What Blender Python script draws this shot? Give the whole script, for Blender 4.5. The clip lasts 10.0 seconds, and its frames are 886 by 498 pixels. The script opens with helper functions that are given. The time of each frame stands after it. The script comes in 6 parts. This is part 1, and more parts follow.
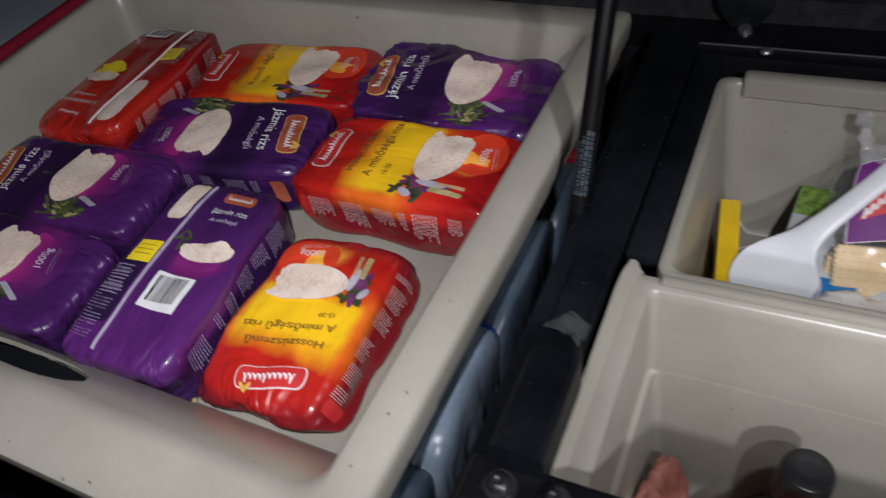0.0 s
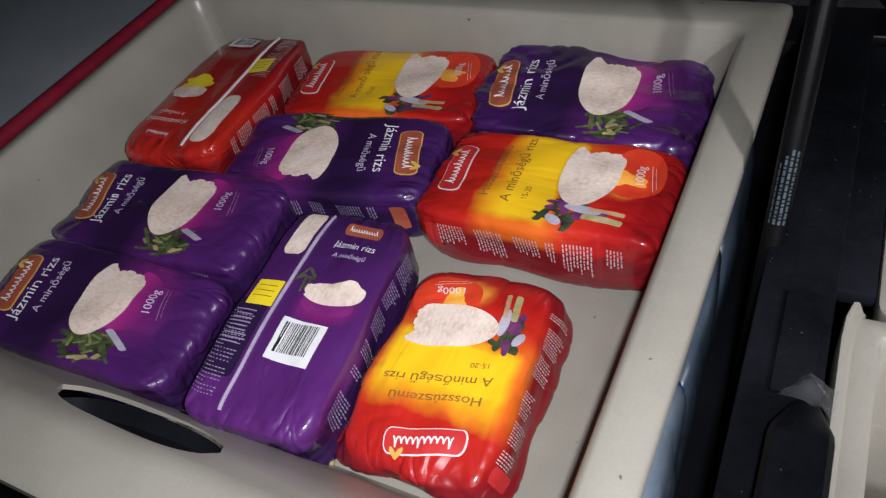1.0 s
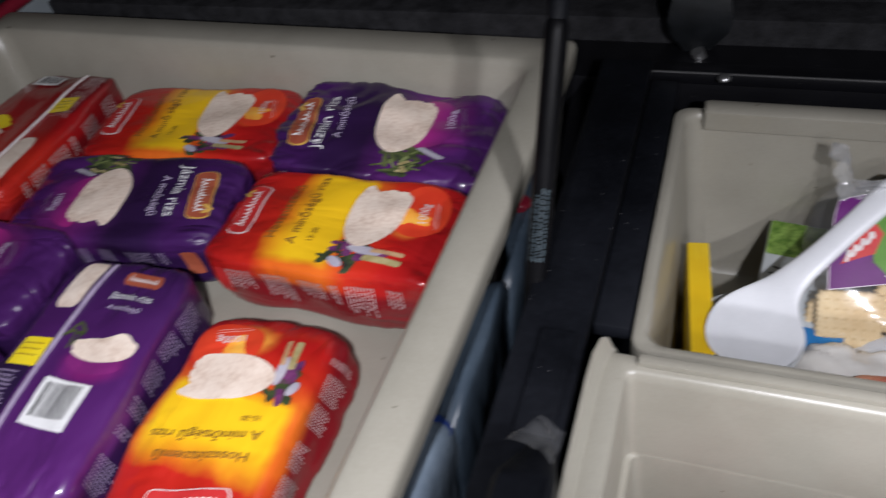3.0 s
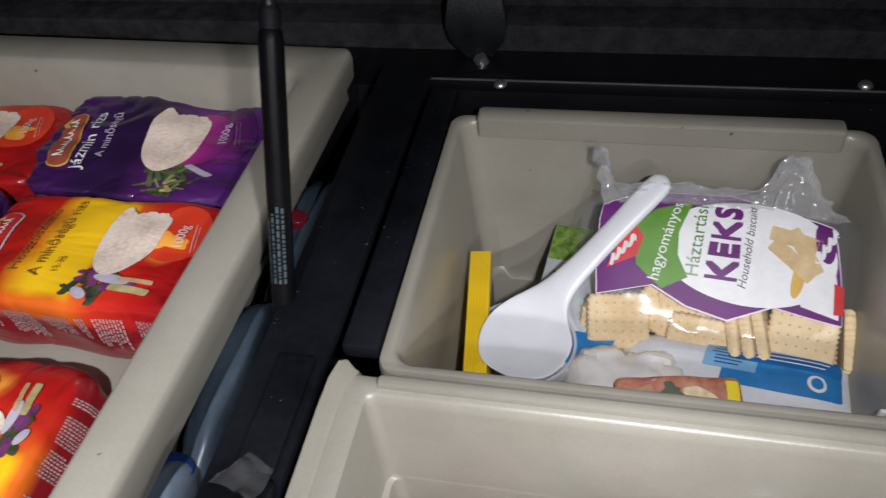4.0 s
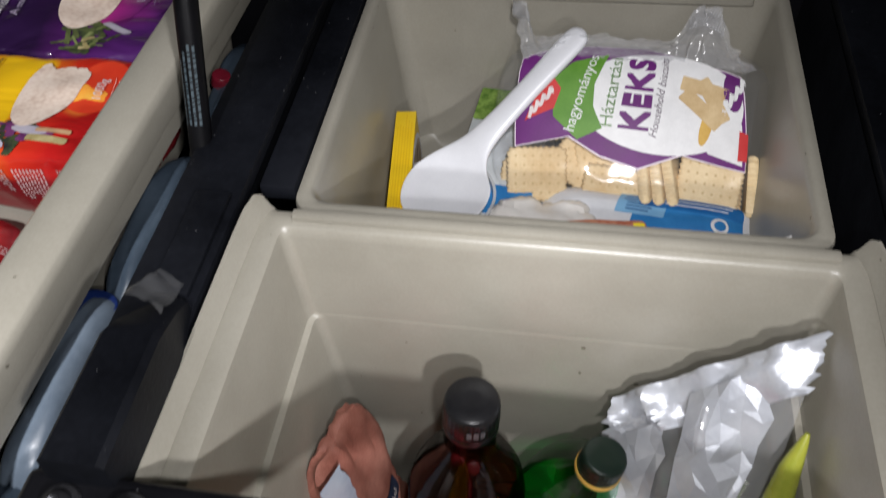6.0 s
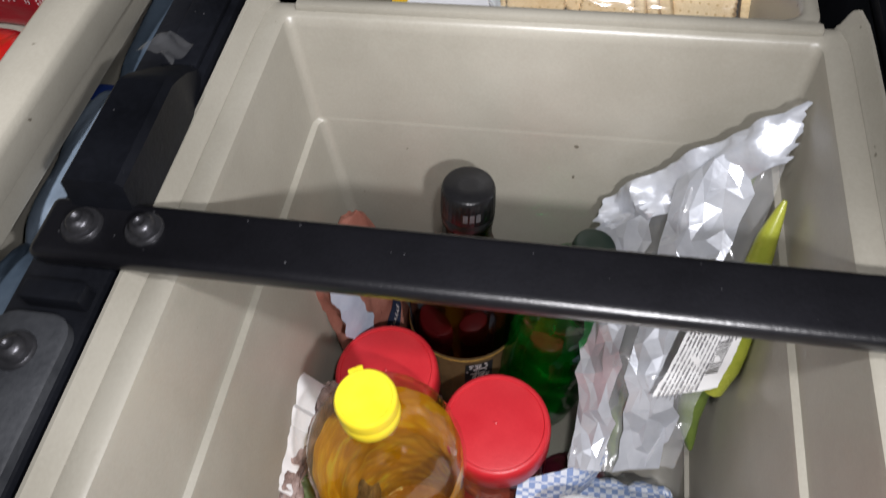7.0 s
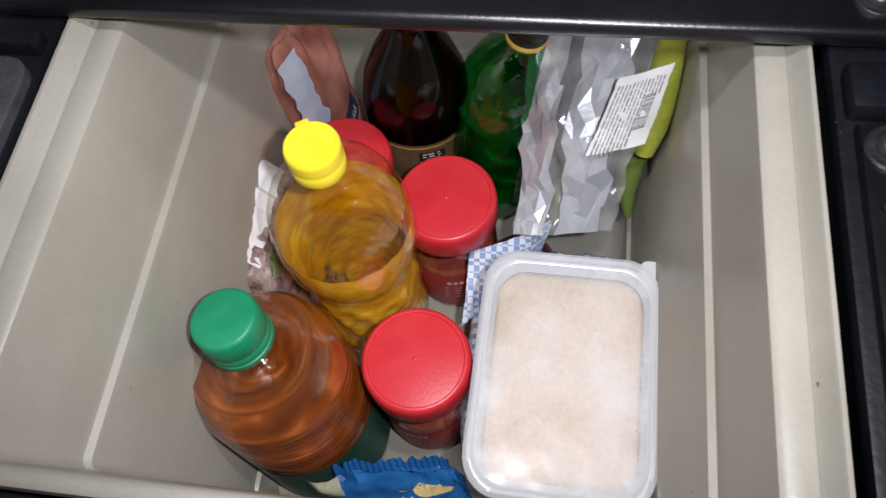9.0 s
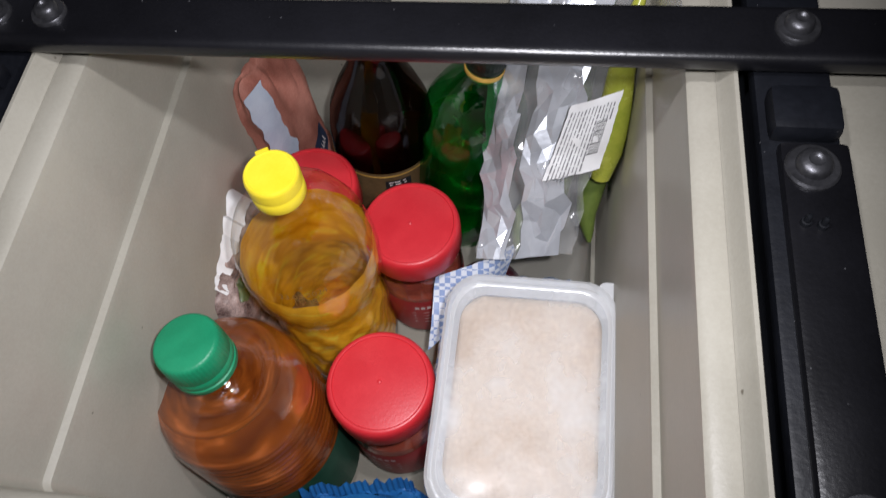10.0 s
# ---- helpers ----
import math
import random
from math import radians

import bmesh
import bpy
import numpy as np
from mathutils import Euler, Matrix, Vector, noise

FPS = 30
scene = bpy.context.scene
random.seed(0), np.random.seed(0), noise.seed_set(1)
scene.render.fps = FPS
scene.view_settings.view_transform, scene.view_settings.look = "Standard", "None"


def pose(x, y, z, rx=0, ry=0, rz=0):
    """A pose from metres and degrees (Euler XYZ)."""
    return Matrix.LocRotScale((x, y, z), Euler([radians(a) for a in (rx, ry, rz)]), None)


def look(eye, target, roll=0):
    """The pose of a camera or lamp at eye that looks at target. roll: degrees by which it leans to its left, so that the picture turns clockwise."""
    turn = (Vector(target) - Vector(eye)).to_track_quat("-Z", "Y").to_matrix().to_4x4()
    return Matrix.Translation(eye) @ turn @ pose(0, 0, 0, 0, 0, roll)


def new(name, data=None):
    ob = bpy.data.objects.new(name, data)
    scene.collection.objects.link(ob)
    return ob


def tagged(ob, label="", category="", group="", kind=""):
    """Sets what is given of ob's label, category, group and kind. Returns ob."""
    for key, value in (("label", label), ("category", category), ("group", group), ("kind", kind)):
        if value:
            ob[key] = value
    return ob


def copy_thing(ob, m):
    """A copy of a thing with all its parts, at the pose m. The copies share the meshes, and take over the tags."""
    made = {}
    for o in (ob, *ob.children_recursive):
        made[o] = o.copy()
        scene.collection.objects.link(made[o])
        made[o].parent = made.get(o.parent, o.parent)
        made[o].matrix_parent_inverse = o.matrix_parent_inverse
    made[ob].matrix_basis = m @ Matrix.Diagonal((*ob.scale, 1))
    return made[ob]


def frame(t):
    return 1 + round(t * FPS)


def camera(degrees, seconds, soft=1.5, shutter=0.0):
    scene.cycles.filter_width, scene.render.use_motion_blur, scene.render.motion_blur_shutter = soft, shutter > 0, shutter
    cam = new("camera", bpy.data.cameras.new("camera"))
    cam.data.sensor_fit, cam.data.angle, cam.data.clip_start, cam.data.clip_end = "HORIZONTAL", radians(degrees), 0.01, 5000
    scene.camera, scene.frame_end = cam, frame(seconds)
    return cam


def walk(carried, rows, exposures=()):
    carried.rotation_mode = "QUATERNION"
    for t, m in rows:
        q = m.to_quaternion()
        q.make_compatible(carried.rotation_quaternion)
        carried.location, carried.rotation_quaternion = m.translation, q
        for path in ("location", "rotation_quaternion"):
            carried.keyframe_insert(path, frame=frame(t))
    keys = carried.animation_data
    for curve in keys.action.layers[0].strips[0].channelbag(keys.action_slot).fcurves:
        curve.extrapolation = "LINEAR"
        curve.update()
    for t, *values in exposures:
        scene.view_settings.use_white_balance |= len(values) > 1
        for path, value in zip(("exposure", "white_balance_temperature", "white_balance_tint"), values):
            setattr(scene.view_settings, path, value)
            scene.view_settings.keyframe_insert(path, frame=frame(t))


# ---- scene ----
cam = camera(60.0, 10.0, 1.3, 0.4)
PATH = [
    (0, (0.211, 0.065, 0.692), (-0.556, 1.266, -0.712), -12.6),
    (0.5, (0.122, 0.096, 0.676), (-0.675, 1.265, -0.738), -14.9),
    (1, (0.092, 0.097, 0.681), (-0.738, 1.246, -0.73), -16.3),
    (1.5, (0.084, 0.095, 0.682), (-0.758, 1.249, -0.717), -16.6),
    (2, (0.087, 0.095, 0.684), (-0.76, 1.248, -0.713), -16.9),
    (2.5, (0.11, 0.099, 0.683), (-0.689, 1.288, -0.713), -15.6),
    (3, (0.177, 0.149, 0.667), (-0.461, 1.416, -0.743), -12.1),
    (3.2, (0.204, 0.161, 0.657), (-0.374, 1.463, -0.748), -10.8),
    (4.5, (0.282, 0.204, 0.643), (-0.043, 1.549, -0.8), -6.4),
    (5, (0.29, 0.202, 0.637), (0.007, 1.544, -0.818), -5.7),
    (6.5, (0.315, 0.11, 0.602), (0.013, 1.232, -1.026), -6.9),
    (7, (0.324, 0.064, 0.582), (0.017, 1.142, -1.074), -7.7),
    (7.5, (0.325, 0.028, 0.581), (0.032, 1.035, -1.122), -8.2),
    (8, (0.334, 0.001, 0.577), (0.038, 0.936, -1.166), -9.6),
    (8.5, (0.342, -0.008, 0.575), (0.059, 0.872, -1.199), -10.7),
    (9, (0.365, -0.016, 0.571), (0.105, 0.816, -1.23), -11.4),
    (9.5, (0.384, -0.022, 0.575), (0.127, 0.804, -1.228), -12.2),
    (10, (0.388, -0.024, 0.578), (0.142, 0.885, -1.186), -10.2),
]
walk(cam, [(t, look(eye, target, roll)) for t, eye, target, roll in PATH], [(0.0, -0.4, 6300, 12), (0.6, -0.15, 6250, 12), (1.5, -0.04, 6200, 12), (2.5, -0.13, 6250, 12), (3.1, -0.10, 6250, 12), (5.0, -0.07, 6500, 10), (6.4, -0.04, 6500, 10), (7.1, 0.02, 6450, 11), (7.8, -0.06, 6400, 12), (8.6, -0.05, 6350, 12), (10.0, -0.15, 6300, 12)])

# ---- light: lamps standing in for one small torch beside the eye, in a dark cab ----
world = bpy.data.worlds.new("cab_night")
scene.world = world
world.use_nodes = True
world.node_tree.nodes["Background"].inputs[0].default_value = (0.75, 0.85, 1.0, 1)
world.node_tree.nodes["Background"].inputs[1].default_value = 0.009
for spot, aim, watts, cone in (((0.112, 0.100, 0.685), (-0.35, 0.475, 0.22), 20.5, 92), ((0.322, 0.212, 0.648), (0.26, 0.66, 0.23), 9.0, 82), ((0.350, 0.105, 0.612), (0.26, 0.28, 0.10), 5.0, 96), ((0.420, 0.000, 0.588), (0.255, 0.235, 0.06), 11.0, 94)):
    # all lit at once, one added at each place where the carried torch rests
    torch = new("torch_stand_in", bpy.data.lights.new("torch_stand_in", "SPOT"))
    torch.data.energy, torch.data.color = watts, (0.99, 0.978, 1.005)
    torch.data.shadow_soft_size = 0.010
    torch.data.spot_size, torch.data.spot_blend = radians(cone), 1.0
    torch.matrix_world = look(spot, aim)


# ---- materials ----
def shader(name):
    m = bpy.data.materials.new(name)
    m.use_nodes = True
    nt = m.node_tree
    return m, nt, nt.nodes["Principled BSDF"], nt.nodes["Material Output"]


def node(nt, kind, **values):
    n = nt.nodes.new(kind)
    for key, value in values.items():
        n.inputs[key.replace("_", " ")].default_value = value
    return n


def ramp(nt, stops, fac=None):
    n = nt.nodes.new("ShaderNodeValToRGB")
    while len(n.color_ramp.elements) < len(stops):
        n.color_ramp.elements.new(0.5)
    for e, (at, c) in zip(n.color_ramp.elements, stops):
        e.position, e.color = at, (*c, 1)
    if fac:
        nt.links.new(fac, n.inputs[0])
    return n


def math_node(nt, op, a, b=None, clamp=False):
    n = nt.nodes.new("ShaderNodeMath")
    n.operation, n.use_clamp = op, clamp
    for i, v in enumerate((a, b)):
        if v is None:
            continue
        if isinstance(v, (int, float)):
            n.inputs[i].default_value = v
        else:
            nt.links.new(v, n.inputs[i])
    return n.outputs[0]


def mix_col(nt, fac, a, b):
    n = nt.nodes.new("ShaderNodeMix")
    n.data_type = "RGBA"
    for i, v in ((0, fac), (6, a), (7, b)):
        if isinstance(v, (int, float)):
            n.inputs[i].default_value = v
        elif isinstance(v, tuple):
            n.inputs[i].default_value = (*v, 1)
        else:
            nt.links.new(v, n.inputs[i])
    return n.outputs[2]


def wear(nt, scale, detail=5, rough=0.6):
    co = nt.nodes.new("ShaderNodeTexCoord")
    n = node(nt, "ShaderNodeTexNoise", Scale=scale, Detail=detail, Roughness=rough)
    nt.links.new(co.outputs["Object"], n.inputs["Vector"])
    return n.outputs["Fac"]


def bump(nt, bsdf, height, strength, distance=0.001):
    b = node(nt, "ShaderNodeBump", Strength=strength, Distance=distance)
    nt.links.new(height, b.inputs["Height"])
    nt.links.new(b.outputs[0], bsdf.inputs["Normal"])


def surface(name, a, b, scale=12, rough=0.4, rough_b=None, metal=0.0, grain=300, relief=0.15, spec=0.5, coat=0.0, specks=None):
    """Two tones of one stuff, mottled at two sizes, with a fine relief."""
    m, nt, p, out = shader(name)
    big, fine = wear(nt, scale), wear(nt, grain, 3)
    f = math_node(nt, "ADD", math_node(nt, "MULTIPLY", big, 0.75), math_node(nt, "MULTIPLY", fine, 0.25))
    r = ramp(nt, [(0.35, a), (0.65, b)], f)
    col = r.outputs[0]
    if specks:
        tone, size, limit = specks
        dots = ramp(nt, [(limit, (0, 0, 0)), (limit + 0.025, (1, 1, 1))], wear(nt, size, 1)).outputs[0]
        col = mix_col(nt, dots, col, tone)
    nt.links.new(col, p.inputs["Base Color"])
    rr = nt.nodes.new("ShaderNodeMapRange")
    rr.inputs[3].default_value, rr.inputs[4].default_value = rough, rough_b if rough_b is not None else rough + 0.12
    nt.links.new(big, rr.inputs[0])
    nt.links.new(rr.outputs[0], p.inputs["Roughness"])
    p.inputs["Metallic"].default_value = metal
    p.inputs["Specular IOR Level"].default_value = spec
    p.inputs["Coat Weight"].default_value = coat
    p.inputs["Coat Roughness"].default_value = 0.08
    bump(nt, p, fine, relief, 0.0006)
    return m


def clear(name, tint=(1, 1, 1), gloss=0.12, rough=0.06, crinkle=0.0, scale=60, milky=0.0, edge=0.55, detail=3, frost=0):
    """Thin clear plastic or glass: lets light through and mirrors at its skin."""
    m, nt, p, out = shader(name)
    nt.nodes.remove(p)
    t = node(nt, "ShaderNodeBsdfTransparent", Color=(*tint, 1))
    g = node(nt, "ShaderNodeBsdfGlossy", Color=(1, 1, 1, 1), Roughness=rough)
    lw = node(nt, "ShaderNodeLayerWeight", Blend=0.5)
    rim = math_node(nt, "ADD", math_node(nt, "MULTIPLY", math_node(nt, "POWER", lw.outputs["Facing"], 4.0), 0.9), 0.04)
    fac = math_node(nt, "ADD", math_node(nt, "MULTIPLY", rim, edge), gloss * 0.3, True)
    last = t.outputs[0]
    if milky:
        d = node(nt, "ShaderNodeBsdfDiffuse", Color=(0.85, 0.86, 0.87, 1))
        mm = node(nt, "ShaderNodeMixShader", Fac=milky)
        nt.links.new(t.outputs[0], mm.inputs[1])
        nt.links.new(d.outputs[0], mm.inputs[2])
        if frost:
            nt.links.new(ramp(nt, [(0.36, (milky * 0.45,) * 3), (0.50, (milky,) * 3), (0.64, (min(1.0, milky * 2.1),) * 3)], wear(nt, frost, 4)).outputs[0], mm.inputs[0])
        last = mm.outputs[0]
    mx = nt.nodes.new("ShaderNodeMixShader")
    nt.links.new(fac, mx.inputs[0])
    nt.links.new(last, mx.inputs[1])
    nt.links.new(g.outputs[0], mx.inputs[2])
    nt.links.new(mx.outputs[0], out.inputs[0])
    if crinkle:
        b = node(nt, "ShaderNodeBump", Strength=crinkle, Distance=0.003)
        nt.links.new(wear(nt, scale, detail), b.inputs["Height"])
        nt.links.new(b.outputs[0], g.inputs["Normal"])
        nt.links.new(b.outputs[0], lw.inputs["Normal"])
    return m


def liquid(name, tint, col, deep, thick=0.4, round_=2.0, across=0.0, up=40.0, turn=0.0, glint=1.35):
    """A drink seen through its bottle: part clear and tinted, part scattering; dark and bright streaks round the bottle
    are painted in for the light its wall bends.
    """
    m, nt, p, out = shader(name)
    nt.nodes.remove(p)
    co = nt.nodes.new("ShaderNodeTexCoord")
    sep = nt.nodes.new("ShaderNodeSeparateXYZ")
    nt.links.new(co.outputs["Object"], sep.inputs[0])
    x, y, z = sep.outputs
    r = math_node(nt, "SQRT", math_node(nt, "ADD", math_node(nt, "MULTIPLY", x, x), math_node(nt, "MULTIPLY", y, y)))
    safe = math_node(nt, "ADD", r, 0.004)
    at = nt.nodes.new("ShaderNodeCombineXYZ")
    nt.links.new(math_node(nt, "MULTIPLY", math_node(nt, "DIVIDE", x, safe), round_), at.inputs[0])
    nt.links.new(math_node(nt, "MULTIPLY", math_node(nt, "DIVIDE", y, safe), round_), at.inputs[1])
    nt.links.new(math_node(nt, "ADD", math_node(nt, "MULTIPLY", z, up), math_node(nt, "MULTIPLY", r, across)), at.inputs[2])
    spin = nt.nodes.new("ShaderNodeVectorRotate")
    spin.rotation_type = "Z_AXIS"
    nt.links.new(at.outputs[0], spin.inputs["Vector"])
    nt.links.new(math_node(nt, "MULTIPLY", z, turn), spin.inputs["Angle"])
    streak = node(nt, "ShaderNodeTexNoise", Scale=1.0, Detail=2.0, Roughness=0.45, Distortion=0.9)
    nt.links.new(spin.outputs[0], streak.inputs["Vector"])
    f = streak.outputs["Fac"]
    # light and dark of the bent light, painted into the drink's colour
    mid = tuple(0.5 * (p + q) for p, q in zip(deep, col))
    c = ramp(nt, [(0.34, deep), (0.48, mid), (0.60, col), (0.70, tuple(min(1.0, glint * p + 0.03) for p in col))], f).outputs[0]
    clear_part = node(nt, "ShaderNodeBsdfTransparent", Color=(*tint, 1))
    tr, df = node(nt, "ShaderNodeBsdfTranslucent"), node(nt, "ShaderNodeBsdfDiffuse")
    gl = node(nt, "ShaderNodeBsdfGlossy", Roughness=0.10)
    nt.links.new(c, tr.inputs[0])
    nt.links.new(c, df.inputs[0])
    geo = nt.nodes.new("ShaderNodeNewGeometry")
    # diffuse normals tipped upward, so steep sides brighten as if lit from above
    lean = nt.nodes.new("ShaderNodeVectorMath")
    lean.operation = "ADD"
    nt.links.new(geo.outputs["Normal"], lean.inputs[0])
    lean.inputs[1].default_value = (0.0, -0.2, 1.1)
    unit = nt.nodes.new("ShaderNodeVectorMath")
    unit.operation = "NORMALIZE"
    nt.links.new(lean.outputs[0], unit.inputs[0])
    nt.links.new(unit.outputs[0], df.inputs["Normal"])
    bp = node(nt, "ShaderNodeBump", Strength=0.5, Distance=0.003)
    nt.links.new(f, bp.inputs["Height"])
    nt.links.new(bp.outputs[0], gl.inputs["Normal"])
    lw = node(nt, "ShaderNodeLayerWeight", Blend=0.5)
    rim = math_node(nt, "ADD", math_node(nt, "MULTIPLY", math_node(nt, "POWER", lw.outputs["Facing"], 4.0), 0.4), 0.05)
    a, b, d = node(nt, "ShaderNodeMixShader", Fac=0.55), node(nt, "ShaderNodeMixShader", Fac=thick), nt.nodes.new("ShaderNodeMixShader")
    for src, dst in ((tr.outputs[0], a.inputs[1]), (df.outputs[0], a.inputs[2]), (clear_part.outputs[0], b.inputs[1]), (a.outputs[0], b.inputs[2]), (rim, d.inputs[0]), (b.outputs[0], d.inputs[1]), (gl.outputs[0], d.inputs[2]), (d.outputs[0], out.inputs[0])):
        nt.links.new(src, dst)
    return m


def bag_print(name, stops, side, yellow=None, glow=None):
    """Printed film: colours run along the bag's length (local y, 19 cm), softly broken up."""
    m, nt, p, out = shader(name)
    co = nt.nodes.new("ShaderNodeTexCoord")
    sep = nt.nodes.new("ShaderNodeSeparateXYZ")
    nt.links.new(co.outputs["Object"], sep.inputs[0])
    soft = wear(nt, 22, 3)
    y = math_node(nt, "ADD", math_node(nt, "MULTIPLY", sep.outputs[1], 5.2), 0.5)
    y = math_node(nt, "ADD", y, math_node(nt, "MULTIPLY", math_node(nt, "SUBTRACT", soft, 0.5), 0.16))
    col = ramp(nt, stops, y).outputs[0]
    if yellow:
        x = math_node(nt, "ABSOLUTE", math_node(nt, "ADD", sep.outputs[0], math_node(nt, "MULTIPLY", math_node(nt, "SUBTRACT", soft, 0.5), 0.012)))
        rim = nt.nodes.new("ShaderNodeMapRange")
        rim.inputs[1].default_value, rim.inputs[2].default_value = 0.052, 0.044
        nt.links.new(x, rim.inputs[0])
        band = ramp(nt, [(0.39, (0, 0, 0)), (0.43, (1, 1, 1)), (0.60, (1, 1, 1)), (0.76, (0, 0, 0))], y).outputs[0]
        up = nt.nodes.new("ShaderNodeMapRange")
        up.inputs[1].default_value, up.inputs[2].default_value = 0.002, 0.008
        nt.links.new(sep.outputs[2], up.inputs[0])
        k = math_node(nt, "MULTIPLY", math_node(nt, "MULTIPLY", rim.outputs[0], band), up.outputs[0])
        col = mix_col(nt, k, col, yellow)
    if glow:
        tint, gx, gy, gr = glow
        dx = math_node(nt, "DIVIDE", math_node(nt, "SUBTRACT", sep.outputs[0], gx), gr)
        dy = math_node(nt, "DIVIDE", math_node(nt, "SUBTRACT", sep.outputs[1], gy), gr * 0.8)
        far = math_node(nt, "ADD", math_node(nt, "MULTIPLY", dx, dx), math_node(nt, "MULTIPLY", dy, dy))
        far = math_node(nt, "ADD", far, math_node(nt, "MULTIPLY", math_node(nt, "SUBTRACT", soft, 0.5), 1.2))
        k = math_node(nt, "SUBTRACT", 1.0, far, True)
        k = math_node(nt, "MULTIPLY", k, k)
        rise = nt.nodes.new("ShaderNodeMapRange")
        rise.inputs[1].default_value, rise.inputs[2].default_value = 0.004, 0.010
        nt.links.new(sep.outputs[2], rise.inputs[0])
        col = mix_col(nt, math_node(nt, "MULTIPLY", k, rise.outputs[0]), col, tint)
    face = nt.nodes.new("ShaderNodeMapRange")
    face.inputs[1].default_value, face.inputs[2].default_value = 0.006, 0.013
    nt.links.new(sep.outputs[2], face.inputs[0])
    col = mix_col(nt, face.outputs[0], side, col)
    nt.links.new(col, p.inputs["Base Color"])
    p.inputs["Roughness"].default_value = 0.36
    p.inputs["Specular IOR Level"].default_value = 0.30
    p.inputs["Coat Weight"].default_value = 0.62
    p.inputs["Coat Roughness"].default_value = 0.10
    # pulled film: sharp folds, deeper towards both ends
    long = nt.nodes.new("ShaderNodeMapping")
    long.inputs["Scale"].default_value = (1.0, 0.30, 1.0)
    long.inputs["Rotation"].default_value = (0, 0, 0.35)
    nt.links.new(co.outputs["Object"], long.inputs[0])
    pulls = node(nt, "ShaderNodeTexNoise", Scale=44.0, Detail=1.5, Distortion=0.9)
    nt.links.new(long.outputs[0], pulls.inputs["Vector"])
    fold = math_node(nt, "ABSOLUTE", math_node(nt, "SUBTRACT", pulls.outputs["Fac"], 0.5))
    fine = math_node(nt, "ABSOLUTE", math_node(nt, "SUBTRACT", wear(nt, 60, 1), 0.5))
    high = math_node(nt, "ADD", fold, math_node(nt, "MULTIPLY", fine, 0.15))
    ends = nt.nodes.new("ShaderNodeMapRange")
    ends.inputs[1].default_value, ends.inputs[2].default_value, ends.inputs[3].default_value = 0.040, 0.092, 0.20
    nt.links.new(math_node(nt, "ABSOLUTE", sep.outputs[1]), ends.inputs[0])
    bump(nt, p, math_node(nt, "MULTIPLY", high, ends.outputs[0]), 0.85, 0.0085)
    return m


BEIGE = surface("khaki_plastic", (0.268, 0.252, 0.208), (0.338, 0.320, 0.270), 9, 0.25, 0.42, grain=520, relief=0.16, specks=((0.12, 0.105, 0.08), 130, 0.79))
STEEL = surface("black_painted_steel", (0.004, 0.004, 0.005), (0.007, 0.007, 0.009), 14, 0.26, 0.38, grain=500, relief=0.2, spec=0.6, specks=((0.07, 0.07, 0.075), 330, 0.79))
MATT = surface("matt_black_plastic", (0.004, 0.0045, 0.006), (0.009, 0.010, 0.013), 18, 0.5, 0.7, grain=400, relief=0.4, spec=0.16)
RAIL = surface("dusty_blue_black_rail", (0.003, 0.0034, 0.0048), (0.008, 0.009, 0.0125), 16, 0.34, 0.60, grain=260, relief=0.35, spec=0.20, specks=((0.08, 0.08, 0.085), 330, 0.785))
DUST = surface("dusty_black_edge", (0.009, 0.009, 0.010), (0.030, 0.030, 0.033), 60, 0.7, 0.9, grain=400, relief=0.9, spec=0.2)
FELT = surface("dark_carpet", (0.006, 0.007, 0.009), (0.016, 0.017, 0.021), 30, 0.9, 0.95, grain=900, relief=0.8)
BOLT = surface("blackened_bolt", (0.05, 0.05, 0.055), (0.12, 0.12, 0.13), 60, 0.3, 0.5, metal=0.8, relief=0.3)
ZINC = surface("bright_screw", (0.45, 0.45, 0.45), (0.6, 0.6, 0.6), 60, 0.3, 0.4, metal=0.9, relief=0.2)
GREYWALL = surface("blue_grey_panel", (0.20, 0.23, 0.25), (0.25, 0.28, 0.30), 9, 0.6, 0.7, grain=700, relief=0.3)
REDTRIM = surface("red_trim", (0.15, 0.008, 0.020), (0.23, 0.014, 0.030), 25, 0.25, 0.4)
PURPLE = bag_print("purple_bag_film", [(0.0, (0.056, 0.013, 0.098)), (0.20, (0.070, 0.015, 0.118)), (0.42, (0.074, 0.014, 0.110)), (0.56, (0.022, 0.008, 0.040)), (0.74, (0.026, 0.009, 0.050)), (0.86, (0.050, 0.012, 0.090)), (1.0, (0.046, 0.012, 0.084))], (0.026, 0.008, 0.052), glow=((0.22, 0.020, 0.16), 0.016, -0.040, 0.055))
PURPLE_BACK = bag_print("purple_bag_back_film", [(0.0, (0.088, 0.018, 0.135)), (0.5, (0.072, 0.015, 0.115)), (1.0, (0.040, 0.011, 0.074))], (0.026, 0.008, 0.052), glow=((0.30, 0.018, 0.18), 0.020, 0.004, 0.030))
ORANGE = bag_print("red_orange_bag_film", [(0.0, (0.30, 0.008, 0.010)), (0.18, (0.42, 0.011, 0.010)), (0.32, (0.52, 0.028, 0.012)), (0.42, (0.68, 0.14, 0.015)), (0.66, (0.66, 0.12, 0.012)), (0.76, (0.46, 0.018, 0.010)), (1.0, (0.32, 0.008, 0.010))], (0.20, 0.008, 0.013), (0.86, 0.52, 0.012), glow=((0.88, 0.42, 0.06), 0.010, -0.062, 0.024))
